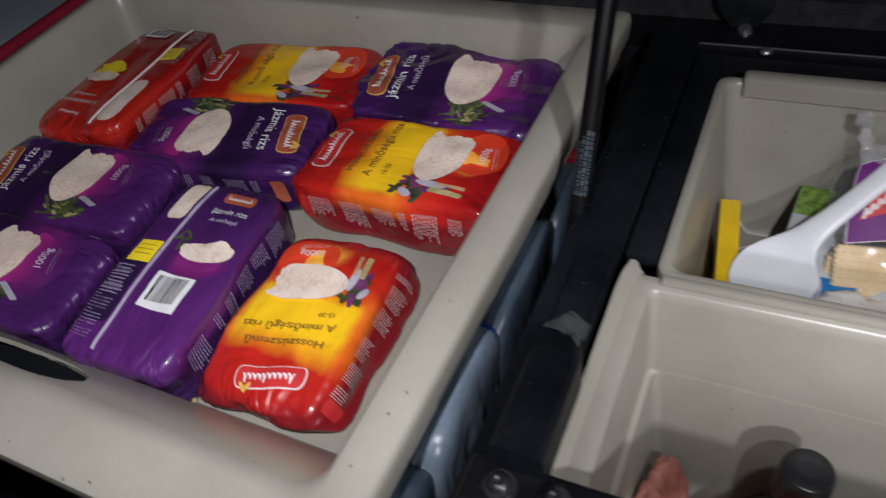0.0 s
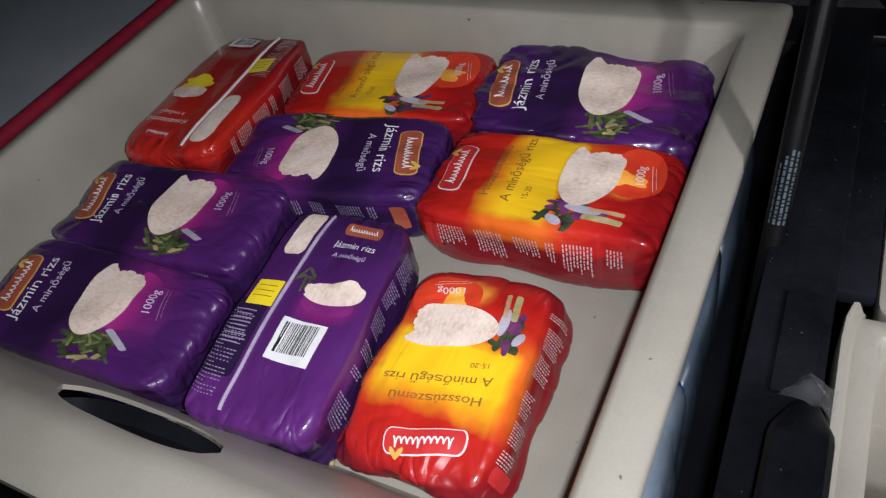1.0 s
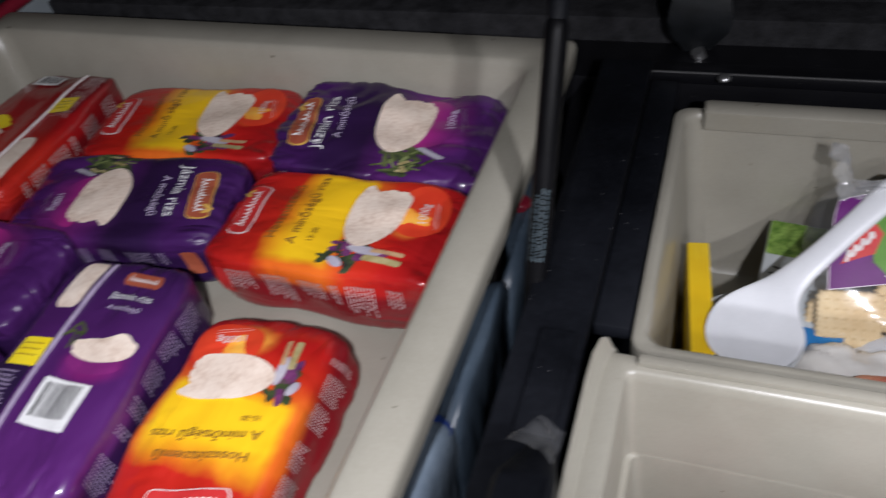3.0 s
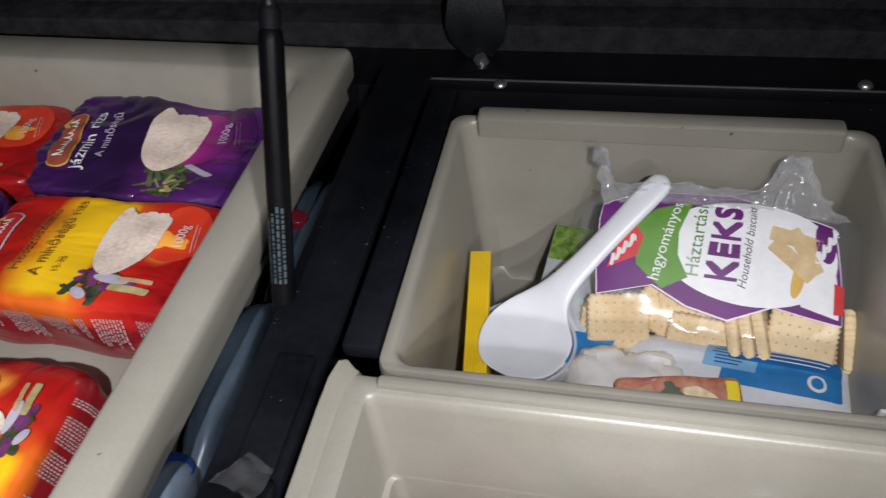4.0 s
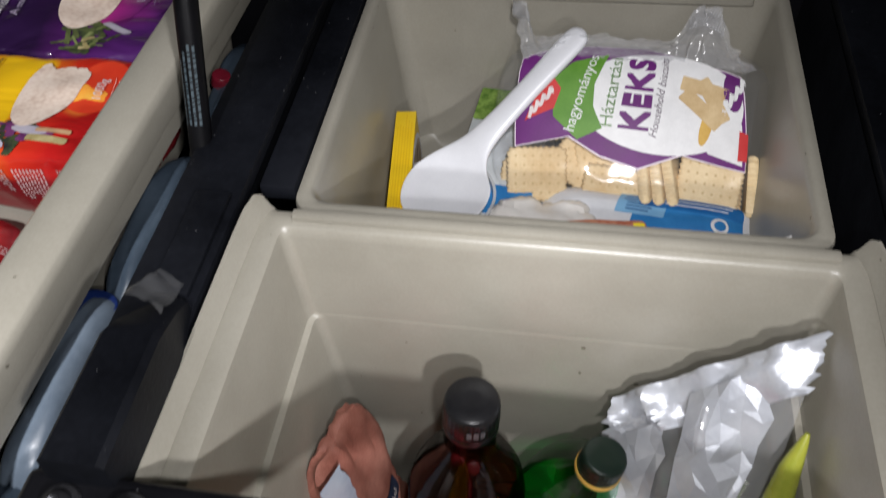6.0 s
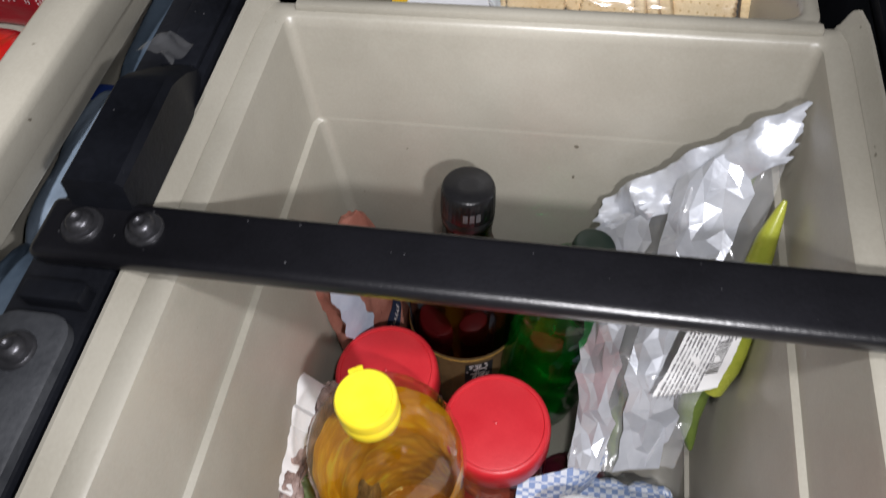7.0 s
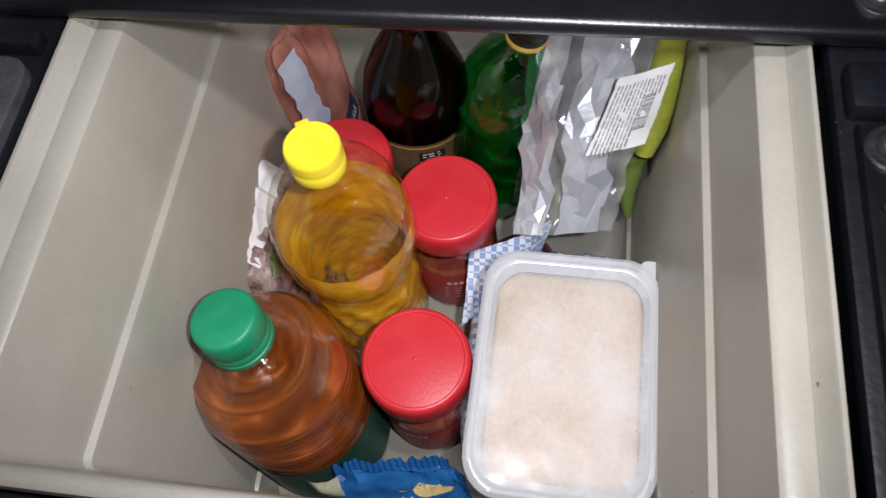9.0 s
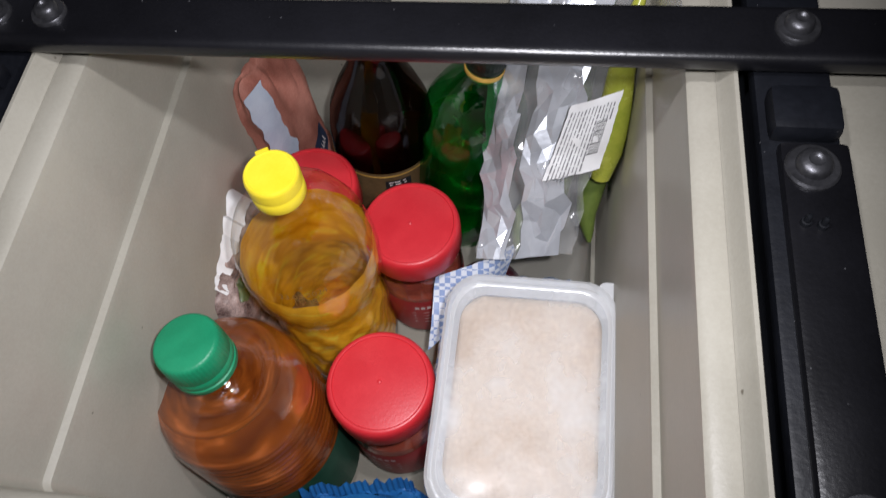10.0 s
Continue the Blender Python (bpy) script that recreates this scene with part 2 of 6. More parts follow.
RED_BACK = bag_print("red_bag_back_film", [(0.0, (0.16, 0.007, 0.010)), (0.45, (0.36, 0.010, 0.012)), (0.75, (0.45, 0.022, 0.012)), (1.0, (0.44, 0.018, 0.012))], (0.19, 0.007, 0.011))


def print_ink(name, a, b, scale=200, rough=0.45):
    return surface(name, a, b, scale, rough, rough + 0.08, grain=900, relief=0.05, spec=0.3)


def grains(name, deep, mid, pale):
    """A photograph of heaped grain: small long cells over a soft mottle."""
    m, nt, p, out = shader(name)
    co = nt.nodes.new("ShaderNodeTexCoord")
    mp = nt.nodes.new("ShaderNodeMapping")
    mp.inputs["Scale"].default_value = (1.0, 0.55, 1.0)
    mp.inputs["Rotation"].default_value = (0, 0, 0.8)
    nt.links.new(co.outputs["Object"], mp.inputs[0])
    cells = node(nt, "ShaderNodeTexVoronoi", Scale=430.0)
    nt.links.new(mp.outputs[0], cells.inputs["Vector"])
    f = math_node(nt, "ADD", math_node(nt, "MULTIPLY", cells.outputs["Distance"], 0.36), math_node(nt, "MULTIPLY", wear(nt, 55, 4), 0.85))
    nt.links.new(ramp(nt, [(0.30, pale), (0.62, mid), (0.85, deep)], f).outputs[0], p.inputs["Base Color"])
    p.inputs["Roughness"].default_value = 0.4
    p.inputs["Specular IOR Level"].default_value = 0.3
    p.inputs["Coat Weight"].default_value = 0.25
    p.inputs["Coat Roughness"].default_value = 0.1
    return m


DARK_PANEL = print_ink("dark_panel_print", (0.012, 0.006, 0.028), (0.026, 0.010, 0.050), 30)
DARK_RED = print_ink("dark_red_print", (0.13, 0.006, 0.010), (0.19, 0.010, 0.014), 30)
BACK_BOWL = print_ink("magenta_print_on_back", (0.15, 0.016, 0.13), (0.24, 0.024, 0.18), 60)
RICE = grains("rice_picture", (0.60, 0.46, 0.37), (0.74, 0.61, 0.51), (0.84, 0.73, 0.63))
BADGE = print_ink("orange_brown_badge", (0.30, 0.065, 0.035), (0.37, 0.095, 0.05), 60)
BADGE_RED = print_ink("red_badge", (0.42, 0.02, 0.02), (0.50, 0.03, 0.03), 60)
PALE = print_ink("pale_print", (0.62, 0.55, 0.55), (0.75, 0.68, 0.66), 90)
WHITE_INK = print_ink("white_print", (0.70, 0.70, 0.70), (0.80, 0.80, 0.80), 90)
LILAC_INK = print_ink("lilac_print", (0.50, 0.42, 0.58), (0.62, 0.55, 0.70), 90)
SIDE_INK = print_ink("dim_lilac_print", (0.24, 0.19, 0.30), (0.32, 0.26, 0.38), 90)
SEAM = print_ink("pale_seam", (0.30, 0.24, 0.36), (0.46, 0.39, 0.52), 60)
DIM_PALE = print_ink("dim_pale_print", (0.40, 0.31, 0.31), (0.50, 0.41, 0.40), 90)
BLACK_INK = print_ink("black_print", (0.012, 0.012, 0.014), (0.02, 0.02, 0.022), 90)
BROWN_INK = print_ink("brown_print", (0.20, 0.10, 0.02), (0.26, 0.13, 0.03), 90)
YELLOW_INK = print_ink("yellow_print", (0.80, 0.60, 0.01), (0.85, 0.68, 0.03), 60)
GREENS = print_ink("vegetable_picture", (0.035, 0.050, 0.02), (0.12, 0.14, 0.05), 110)
LEAF_INK = print_ink("dark_leaf_picture", (0.015, 0.012, 0.020), (0.07, 0.10, 0.03), 60)
CREAM = print_ink("pale_vegetable_picture", (0.26, 0.21, 0.08), (0.44, 0.38, 0.20), 90)
PALE_GREEN = print_ink("pale_green_picture", (0.10, 0.14, 0.04), (0.22, 0.25, 0.10), 110)
ONION_SKIN = print_ink("onion_skin_picture", (0.05, 0.012, 0.06), (0.20, 0.05, 0.16), 60)
LEEK = print_ink("leek_picture", (0.30, 0.28, 0.36), (0.48, 0.45, 0.50), 50)
FLESH = print_ink("root_picture", (0.36, 0.20, 0.10), (0.52, 0.34, 0.19), 60)


def fade(name, y0, a, y1, b):
    """Ink that runs from one tone to another along the bag."""
    m, nt, p, out = shader(name)
    co = nt.nodes.new("ShaderNodeTexCoord")
    sep = nt.nodes.new("ShaderNodeSeparateXYZ")
    nt.links.new(co.outputs["Object"], sep.inputs[0])
    at = nt.nodes.new("ShaderNodeMapRange")
    at.inputs[1].default_value, at.inputs[2].default_value = y0, y1
    nt.links.new(math_node(nt, "ADD", sep.outputs[1], math_node(nt, "MULTIPLY", wear(nt, 40, 2), 0.010)), at.inputs[0])
    nt.links.new(ramp(nt, [(0.0, a), (1.0, b)], at.outputs[0]).outputs[0], p.inputs["Base Color"])
    p.inputs["Roughness"].default_value = 0.36
    p.inputs["Coat Weight"].default_value = 0.4
    p.inputs["Coat Roughness"].default_value = 0.06
    return m


BOWL = fade("magenta_bowl_picture", -0.060, (0.072, 0.014, 0.108), -0.032, (0.34, 0.024, 0.20))
FLAME = print_ink("flame_picture", (0.80, 0.22, 0.02), (0.90, 0.50, 0.08), 50)
DISC = print_ink("red_disc_print", (0.60, 0.035, 0.015), (0.66, 0.06, 0.02), 40)
GOLD = print_ink("gold_print", (0.55, 0.32, 0.06), (0.66, 0.42, 0.10), 90)
SLIVER = print_ink("green_print", (0.08, 0.22, 0.02), (0.13, 0.30, 0.04), 40)
DEEP_PURPLE = print_ink("deep_purple_print", (0.10, 0.012, 0.12), (0.14, 0.02, 0.17), 40)
RED_INK = print_ink("red_print", (0.50, 0.03, 0.03), (0.58, 0.05, 0.05), 60)
BLUE_INK = print_ink("blue_print", (0.02, 0.16, 0.42), (0.04, 0.24, 0.55), 40)


# ---- mesh tools ----
def part(name, bm, material, parent=None, label="", smooth=True):
    me = bpy.data.meshes.new(name)
    bm.normal_update()
    bm.to_mesh(me)
    bm.free()
    me.materials.append(material)
    if smooth:
        me.polygons.foreach_set("use_smooth", [True] * len(me.polygons))
        me.set_sharp_from_angle(angle=radians(42))
    ob = new(name, me)
    if parent is not None:
        ob.parent = parent
    if label:
        tagged(ob, label)
    return ob


def thing(name, m, label, category, group="", kind=""):
    ob = new(name)
    ob.matrix_basis = m
    ob.empty_display_size = 0.02
    return tagged(ob, label, category, group, kind)


def box(x0, x1, y0, y1, z0, z1, bevel=0.0, segments=2):
    b = bmesh.new()
    bmesh.ops.create_cube(b, size=1)
    for v in b.verts:
        v.co = Vector((x0 + (v.co.x + 0.5) * (x1 - x0), y0 + (v.co.y + 0.5) * (y1 - y0), z0 + (v.co.z + 0.5) * (z1 - z0)))
    if bevel:
        bmesh.ops.bevel(b, geom=b.edges[:], offset=bevel, segments=segments, affect="EDGES", profile=0.6)
    return b


def merge(*bms):
    out = bmesh.new()
    for b in bms:
        me = bpy.data.meshes.new("tmp")
        b.to_mesh(me)
        b.free()
        out.from_mesh(me)
        bpy.data.meshes.remove(me)
    return out


def moved(bm, m):
    bm.transform(m)
    return bm


def loft(loops, cap_first=False, cap_last=False, closed=True):
    bm = bmesh.new()
    rows = [[bm.verts.new(p) for p in loop] for loop in loops]
    n = len(rows[0])
    for a, b in zip(rows, rows[1:]):
        for i in range(n if closed else n - 1):
            j = (i + 1) % n
            bm.faces.new((a[i], a[j], b[j], b[i]))
    if cap_first:
        bm.faces.new(rows[0][::-1])
    if cap_last:
        bm.faces.new(rows[-1])
    bmesh.ops.recalc_face_normals(bm, faces=bm.faces[:])
    return bm


def ring(x0, x1, y0, y1, r, z, n=6):
    """A rounded rectangle, counter-clockwise."""
    pts = []
    for cx, cy, a0 in ((x1 - r, y0 + r, -90), (x1 - r, y1 - r, 0), (x0 + r, y1 - r, 90), (x0 + r, y0 + r, 180)):
        for i in range(n + 1):
            a = radians(a0 + 90 * i / n)
            pts.append(Vector((cx + r * math.cos(a), cy + r * math.sin(a), z)))
    return pts


def lathe(profile, seg=48, twist=None, cap=True):
    loops = []
    for r, z in profile:
        loop = []
        for i in range(seg):
            a = 2 * math.pi * i / seg
            k = r * (1 + (twist(a, z) if twist else 0))
            loop.append(Vector((k * math.cos(a), k * math.sin(a), z)))
        loops.append(loop)
    return loft(loops, cap, cap)


def tube(points, radius, seg=14, taper=None):
    """A round bar along a line of points."""
    pts = [Vector(p) for p in points]
    loops = []
    for i, p in enumerate(pts):
        d = (pts[min(i + 1, len(pts) - 1)] - pts[max(i - 1, 0)]).normalized()
        q = d.to_track_quat("Z", "Y")
        r = radius * (taper[i] if taper else 1)
        loops.append([p + q @ Vector((r * math.cos(2 * math.pi * k / seg), r * math.sin(2 * math.pi * k / seg), 0)) for k in range(seg)])
    return loft(loops, True, True)


def blob(outline, place, rings=8):
    """A patch of print: an outline that is star-shaped about its middle, laid on a curved face by place(u, v)."""
    bm = bmesh.new()
    closed = list(zip(outline, outline[1:] + outline[:1]))
    step = sum(math.dist(a, b) for a, b in closed) / 44
    outline = [(a[0] + (b[0] - a[0]) * i / n, a[1] + (b[1] - a[1]) * i / n) for a, b in closed for n in [max(1, round(math.dist(a, b) / step))] for i in range(n)]
    rings = max(rings, 7)
    cu = sum(p[0] for p in outline) / len(outline)
    cv = sum(p[1] for p in outline) / len(outline)
    mid = bm.verts.new(place(cu, cv))
    last = None
    for k in range(1, rings + 1):
        f = k / rings
        row = [bm.verts.new(place(cu + (u - cu) * f, cv + (v - cv) * f)) for u, v in outline]
        n = len(row)
        for i in range(n):
            j = (i + 1) % n
            bm.faces.new((mid, row[i], row[j]) if last is None else (last[i], row[i], row[j], last[j]))
        last = row
    return bm


def oval(cx, cy, rx, ry, turn=0, n=40, lumps=0.0, seed=0):
    out = []
    c, s = math.cos(radians(turn)), math.sin(radians(turn))
    for i in range(n):
        a = 2 * math.pi * i / n
        k = 1 + lumps * noise.noise((math.cos(a) * 1.7 + seed * 3.1, math.sin(a) * 1.7, seed * 1.3))
        x, y = rx * k * math.cos(a), ry * k * math.sin(a)
        out.append((cx + c * x - s * y, cy + s * x + c * y))
    return out


def plate(cx, cy, w, h, turn=0, r=0.3, n=5):
    pts = ring(-w / 2, w / 2, -h / 2, h / 2, min(w, h) * r, 0, n)
    c, s = math.cos(radians(turn)), math.sin(radians(turn))
    return [(cx + c * p.x - s * p.y, cy + s * p.x + c * p.y) for p in pts]


glyphs = {}


def lettering(words, size, place, cx, cy, turn=0, shear=0.0):
    """Words as a flat mesh, laid on a face by place(u, v); centred at cx, cy."""
    key = (words, shear)
    if key not in glyphs:
        cu = bpy.data.curves.new("words", "FONT")
        cu.body, cu.size, cu.align_x, cu.align_y, cu.resolution_u, cu.shear = words, 1.0, "CENTER", "CENTER", 3, shear
        ob = new("words", cu)
        bpy.context.view_layer.update()
        me = bpy.data.meshes.new_from_object(ob.evaluated_get(bpy.context.evaluated_depsgraph_get()))
        fine = bmesh.new()
        fine.from_mesh(me)
        for _ in range(2):
            bmesh.ops.subdivide_edges(fine, edges=[e for e in fine.edges if e.calc_length() > 0.14], cuts=1)
            bmesh.ops.triangulate(fine, faces=[f for f in fine.faces if len(f.verts) > 4])
        fine.to_mesh(me)
        fine.free()
        glyphs[key] = ([tuple(v.co[:2]) for v in me.vertices], [tuple(p.vertices) for p in me.polygons])
        bpy.data.objects.remove(ob)
        bpy.data.curves.remove(cu)
        bpy.data.meshes.remove(me)
    verts, faces = glyphs[key]
    c, s = math.cos(radians(turn)), math.sin(radians(turn))
    bm = bmesh.new()
    vs = [bm.verts.new(place(cx + size * (c * x - s * y), cy + size * (s * x + c * y))) for x, y in verts]
    for f in faces:
        try:
            bm.faces.new([vs[i] for i in f])
        except ValueError:
            pass
    return bm


def bars(rects, place, cut=3):
    """Small bars of print: (cx, cy, w, h, turn)."""
    bm = bmesh.new()
    for cx, cy, w, h, turn in rects:
        n = cut
        if h > w:
            w, h, turn, n = h, w, turn + 90, max(cut, 6)
        c, s = math.cos(radians(turn)), math.sin(radians(turn))
        rows = []
        for i in range(n + 1):
            u = -w / 2 + w * i / n
            rows.append([bm.verts.new(place(cx + c * u - s * v, cy + s * u + c * v)) for v in (-h / 2, h / 2)])
        for a, b in zip(rows, rows[1:]):
            bm.faces.new((a[0], b[0], b[1], a[1]))
    return bm


flat = lambda z: (lambda u, v: Vector((u, v, z)))


# ---- cab: floor, walls, roof, panels round the lockers ----
def slab(name, b, mat, label, category, kind="structure"):
    return tagged(part(name, b, mat), label, category, "", kind)


slab("floor", box(-2.2, 2.2, -1.6, 2.0, -0.56, -0.50), FELT, "dark carpeted cab floor below the lockers", "floor")
slab("wall_rear", box(-2.2, 2.2, 1.25, 1.31, -0.5, 1.5), MATT, "black rear wall of the cab behind the lockers", "wall")
slab("wall_front", box(-2.2, 2.2, -1.66, -1.6, -0.5, 1.5), FELT, "dark wall behind the viewer", "wall")
slab("wall_left", box(-2.26, -2.2, -1.6, 2.0, -0.5, 1.5), FELT, "dark side wall of the cab", "wall")
slab("wall_right", box(2.2, 2.26, -1.6, 2.0, -0.5, 1.5), FELT, "dark side wall of the cab", "wall")
slab("ceiling", box(-2.26, 2.26, -1.66, 2.0, 1.5, 1.56), FELT, "dark roof over the lockers", "ceiling")
slab("side_panel", box(-1.5, -0.652, -0.2, 1.2, 0.19, 0.285, 0.006), GREYWALL, "blue-grey panel beside the open drawer", "panel")
slab("locker_base", box(-0.62, 0.75, -0.25, 1.25, -0.16, -0.12), MATT, "black floor of the locker under the bins", "floor")
slab("rear_panel", merge(box(-0.62, 0.75, 0.738, 0.80, -0.12, 0.268, 0.004), box(0.09, 0.75, 0.733, 0.752, 0.268, 0.279, 0.003)), STEEL, "black steel panel with a folded upper edge", "panel")
# thin zinc-coloured strip added as the highlight along the panel's folded edge
slab("panel_edge_highlight", box(0.10, 0.70, 0.7335, 0.7352, 0.2785, 0.2800, 0.0004), ZINC, "bright strip painted in for light along the rear panel's edge", "trim")
slab("rear_beam", merge(box(-0.9, 0.9, 0.80, 0.86, 0.20, 0.292, 0.003), box(-0.9, 0.9, 0.835, 0.93, 0.285, 0.330, 0.008)), DUST, "rough black beam behind the lockers", "beam")
slab("front_sill", box(-0.62, 0.75, -0.10, 0.0020, -0.12, 0.2800, 0.004), MATT, "black sill in front of the bin", "panel")
trim = slab("red_trim", tube([(-0.630, -0.2, 0.310), (-0.627, 0.4, 0.310), (-0.614, 0.7, 0.310), (-0.604, 0.9, 0.310)], 0.0080, 12), REDTRIM, "red edging strip along the drawer's side", "trim")
slab("trim_ledge", moved(box(-0.018, 0.012, -0.65, 0.55, 0.10, 0.303, 0.003), pose(-0.626, 0.35, 0, 0, 0, -1.4)), GREYWALL, "grey ledge under the red edging strip", "trim")


def bolt(x, y, z, r, parent, mat=BOLT, name="bolt"):
    head = lathe([(r, 0), (r, 0.0012), (r * 0.92, 0.0022), (r * 0.66, 0.0024), (r * 0.62, 0.0050), (r * 0.50, 0.0064), (r * 0.30, 0.0070), (r * 0.22, 0.0058), (r * 0.18, 0.0056)], 28)
    return part(name, moved(head, Matrix.Translation((x, y, z))), mat, parent)


# ---- steel rails either side of the bins ----
def rail(name, x0, x1, label):
    t = thing(name, pose(0, 0, 0), label, "rail")
    part("top_plate", box(x0, x1, -0.10, 0.735, 0.280, 0.290, 0.0025), RAIL, t)
    part("web", box(x0 + 0.004, x0 + 0.012, -0.10, 0.735, 0.02, 0.282, 0.001), MATT, t)
    return t


left_rail = rail("steel_rail", 0.074, 0.117, "dusty black steel rail between drawer and bin")
hood = [[Vector((x0, y, z)), Vector((x0 + 0.003, y, z + 0.003)), Vector((x1 - 0.003, y, z + 0.003)), Vector((x1, y, z)), Vector((x1, y, 0.289)), Vector((x0, y, 0.289))] for x0, x1, y, z in ((0.092, 0.1235, 0.249, 0.300), (0.092, 0.1235, 0.252, 0.318), (0.093, 0.1235, 0.316, 0.319), (0.094, 0.1230, 0.323, 0.3165), (0.099, 0.1190, 0.338, 0.307), (0.103, 0.1160, 0.352, 0.296))]
part("raised_bracket", loft(hood, True, True), RAIL, left_rail, "raised black bracket with a sloping worn end")
part("raised_plate", box(0.0900, 0.1120, 0.358, 0.432, 0.289, 0.2935, 0.0015), RAIL, left_rail)
part("slot_plate", loft([ring(0.0755, 0.1150, 0.050, 0.196, 0.012, z) for z in (0.289, 0.2955)] + [ring(0.0770, 0.1135, 0.0515, 0.1945, 0.011, 0.2967)], True, True), surface("dusty_grey_plate", (0.020, 0.022, 0.026), (0.055, 0.058, 0.064), 30, 0.5, 0.8, grain=300, relief=0.6, spec=0.3), left_rail, "dark grey fixing plate")
bolt(0.0955, 0.176, 0.2967, 0.0095, left_rail)
bolt(0.083, 0.090, 0.2967, 0.0095, left_rail)
part("step_plate", box(0.084, 0.1150, 0.201, 0.2115, 0.289, 0.2995, 0.0018), RAIL, left_rail)
part("inner_ledge", box(-0.05, 0.070, -0.02, 0.70, 0.070, 0.078), MATT, left_rail)
part("side_plate", box(0.116, 0.140, 0.455, 0.73, 0.262, 0.274, 0.003), RAIL, left_rail)
right_rail = rail("steel_rail", 0.482, 0.5165, "black steel rail with round-headed bolts beside the bin")
part("raised_plate", box(0.4850, 0.5150, 0.186, 0.2105, 0.289, 0.3015, 0.004), RAIL, right_rail, "small black block")
part("slot_plate", box(0.4880, 0.5172, -0.060, 0.183, 0.289, 0.2965, 0.003), STEEL, right_rail)
for x, y in ((0.5000, 0.1690), (0.5020, 0.0250)):
    bolt(x, y, 0.2965, 0.0115, right_rail)
for x, y in ((0.4945, 0.1420), (0.5010, 0.1410)):
    bolt(x, y, 0.2965, 0.0022, right_rail, MATT, "rivet")

# ---- cross bar over the near bin ----
bar = thing("cross_bar", pose(0, 0, 0), "glossy black steel bar bolted across the bin", "bar")
part("strip", box(0.080, 0.560, 0.2215, 0.2550, 0.2930, 0.3040, 0.0052, 5), STEEL, bar)
bolt(0.1025, 0.2385, 0.3040, 0.0100, bar)
bolt(0.1335, 0.2395, 0.3040, 0.0092, bar)
bolt(0.4990, 0.2400, 0.3040, 0.0102, bar)

# ---- screws and loose webbing at the rear edge ----
screw = thing("panel_screw", pose(0.176, 0.728, 0.279), "small bright screw in the rear panel's edge", "screw", "rear screws")
part("head", lathe([(0.0055, 0), (0.0055, 0.001), (0.0042, 0.003), (0.0018, 0.0038)], 20), ZINC, screw)
copy_thing(screw, pose(0.457, 0.742, 0.279))
webbing = thing("webbing_strap", pose(0.150, 0.795, 0.29), "black woven strap hanging over the rear beam", "strap")
loops = []
for i in range(14):
    f = i / 13
    w = 0.027 - 0.013 * abs(f - 0.5)
    y, z = -0.012 - 0.010 * math.sin(f * 3.0), 0.055 - 0.075 * f
    if f > 0.72:
        w *= 1 - 1.6 * (f - 0.72)
    loops.append([Vector((-w, y, z)), Vector((w, y - 0.004 * math.sin(5 * f), z)), Vector((w, y + 0.003, z + 0.001)), Vector((-w, y + 0.003, z + 0.001))])
part("band", loft(loops, True, True), surface("woven_black", (0.004, 0.005, 0.006), (0.012, 0.014, 0.017), 45, 0.4, 0.6, grain=900, relief=0.9), webbing)
part("tip", tube([(0.0, -0.018, -0.016), (0.004, -0.017, -0.026)], 0.006, 10), ZINC, webbing, "pale worn tip")


# ---- open drawer ----
TRAY = pose(-0.274, 0.437, 0.208, 0, 0, -1.5)


def on_tray(x, y, up, rx=0, ry=0, rz=0):
    """A pose on the drawer's floor, at world x, y."""
    n = TRAY.to_3x3() @ Vector((0, 0, 1))
    o = TRAY.translation
    z = o.z + 0.004 - (n.x * (x - o.x) + n.y * (y - o.y)) / n.z
    return Matrix.Translation((x, y, z + up)) @ TRAY.to_3x3().to_4x4() @ pose(0, 0, 0, rx, ry, rz + 1.5)


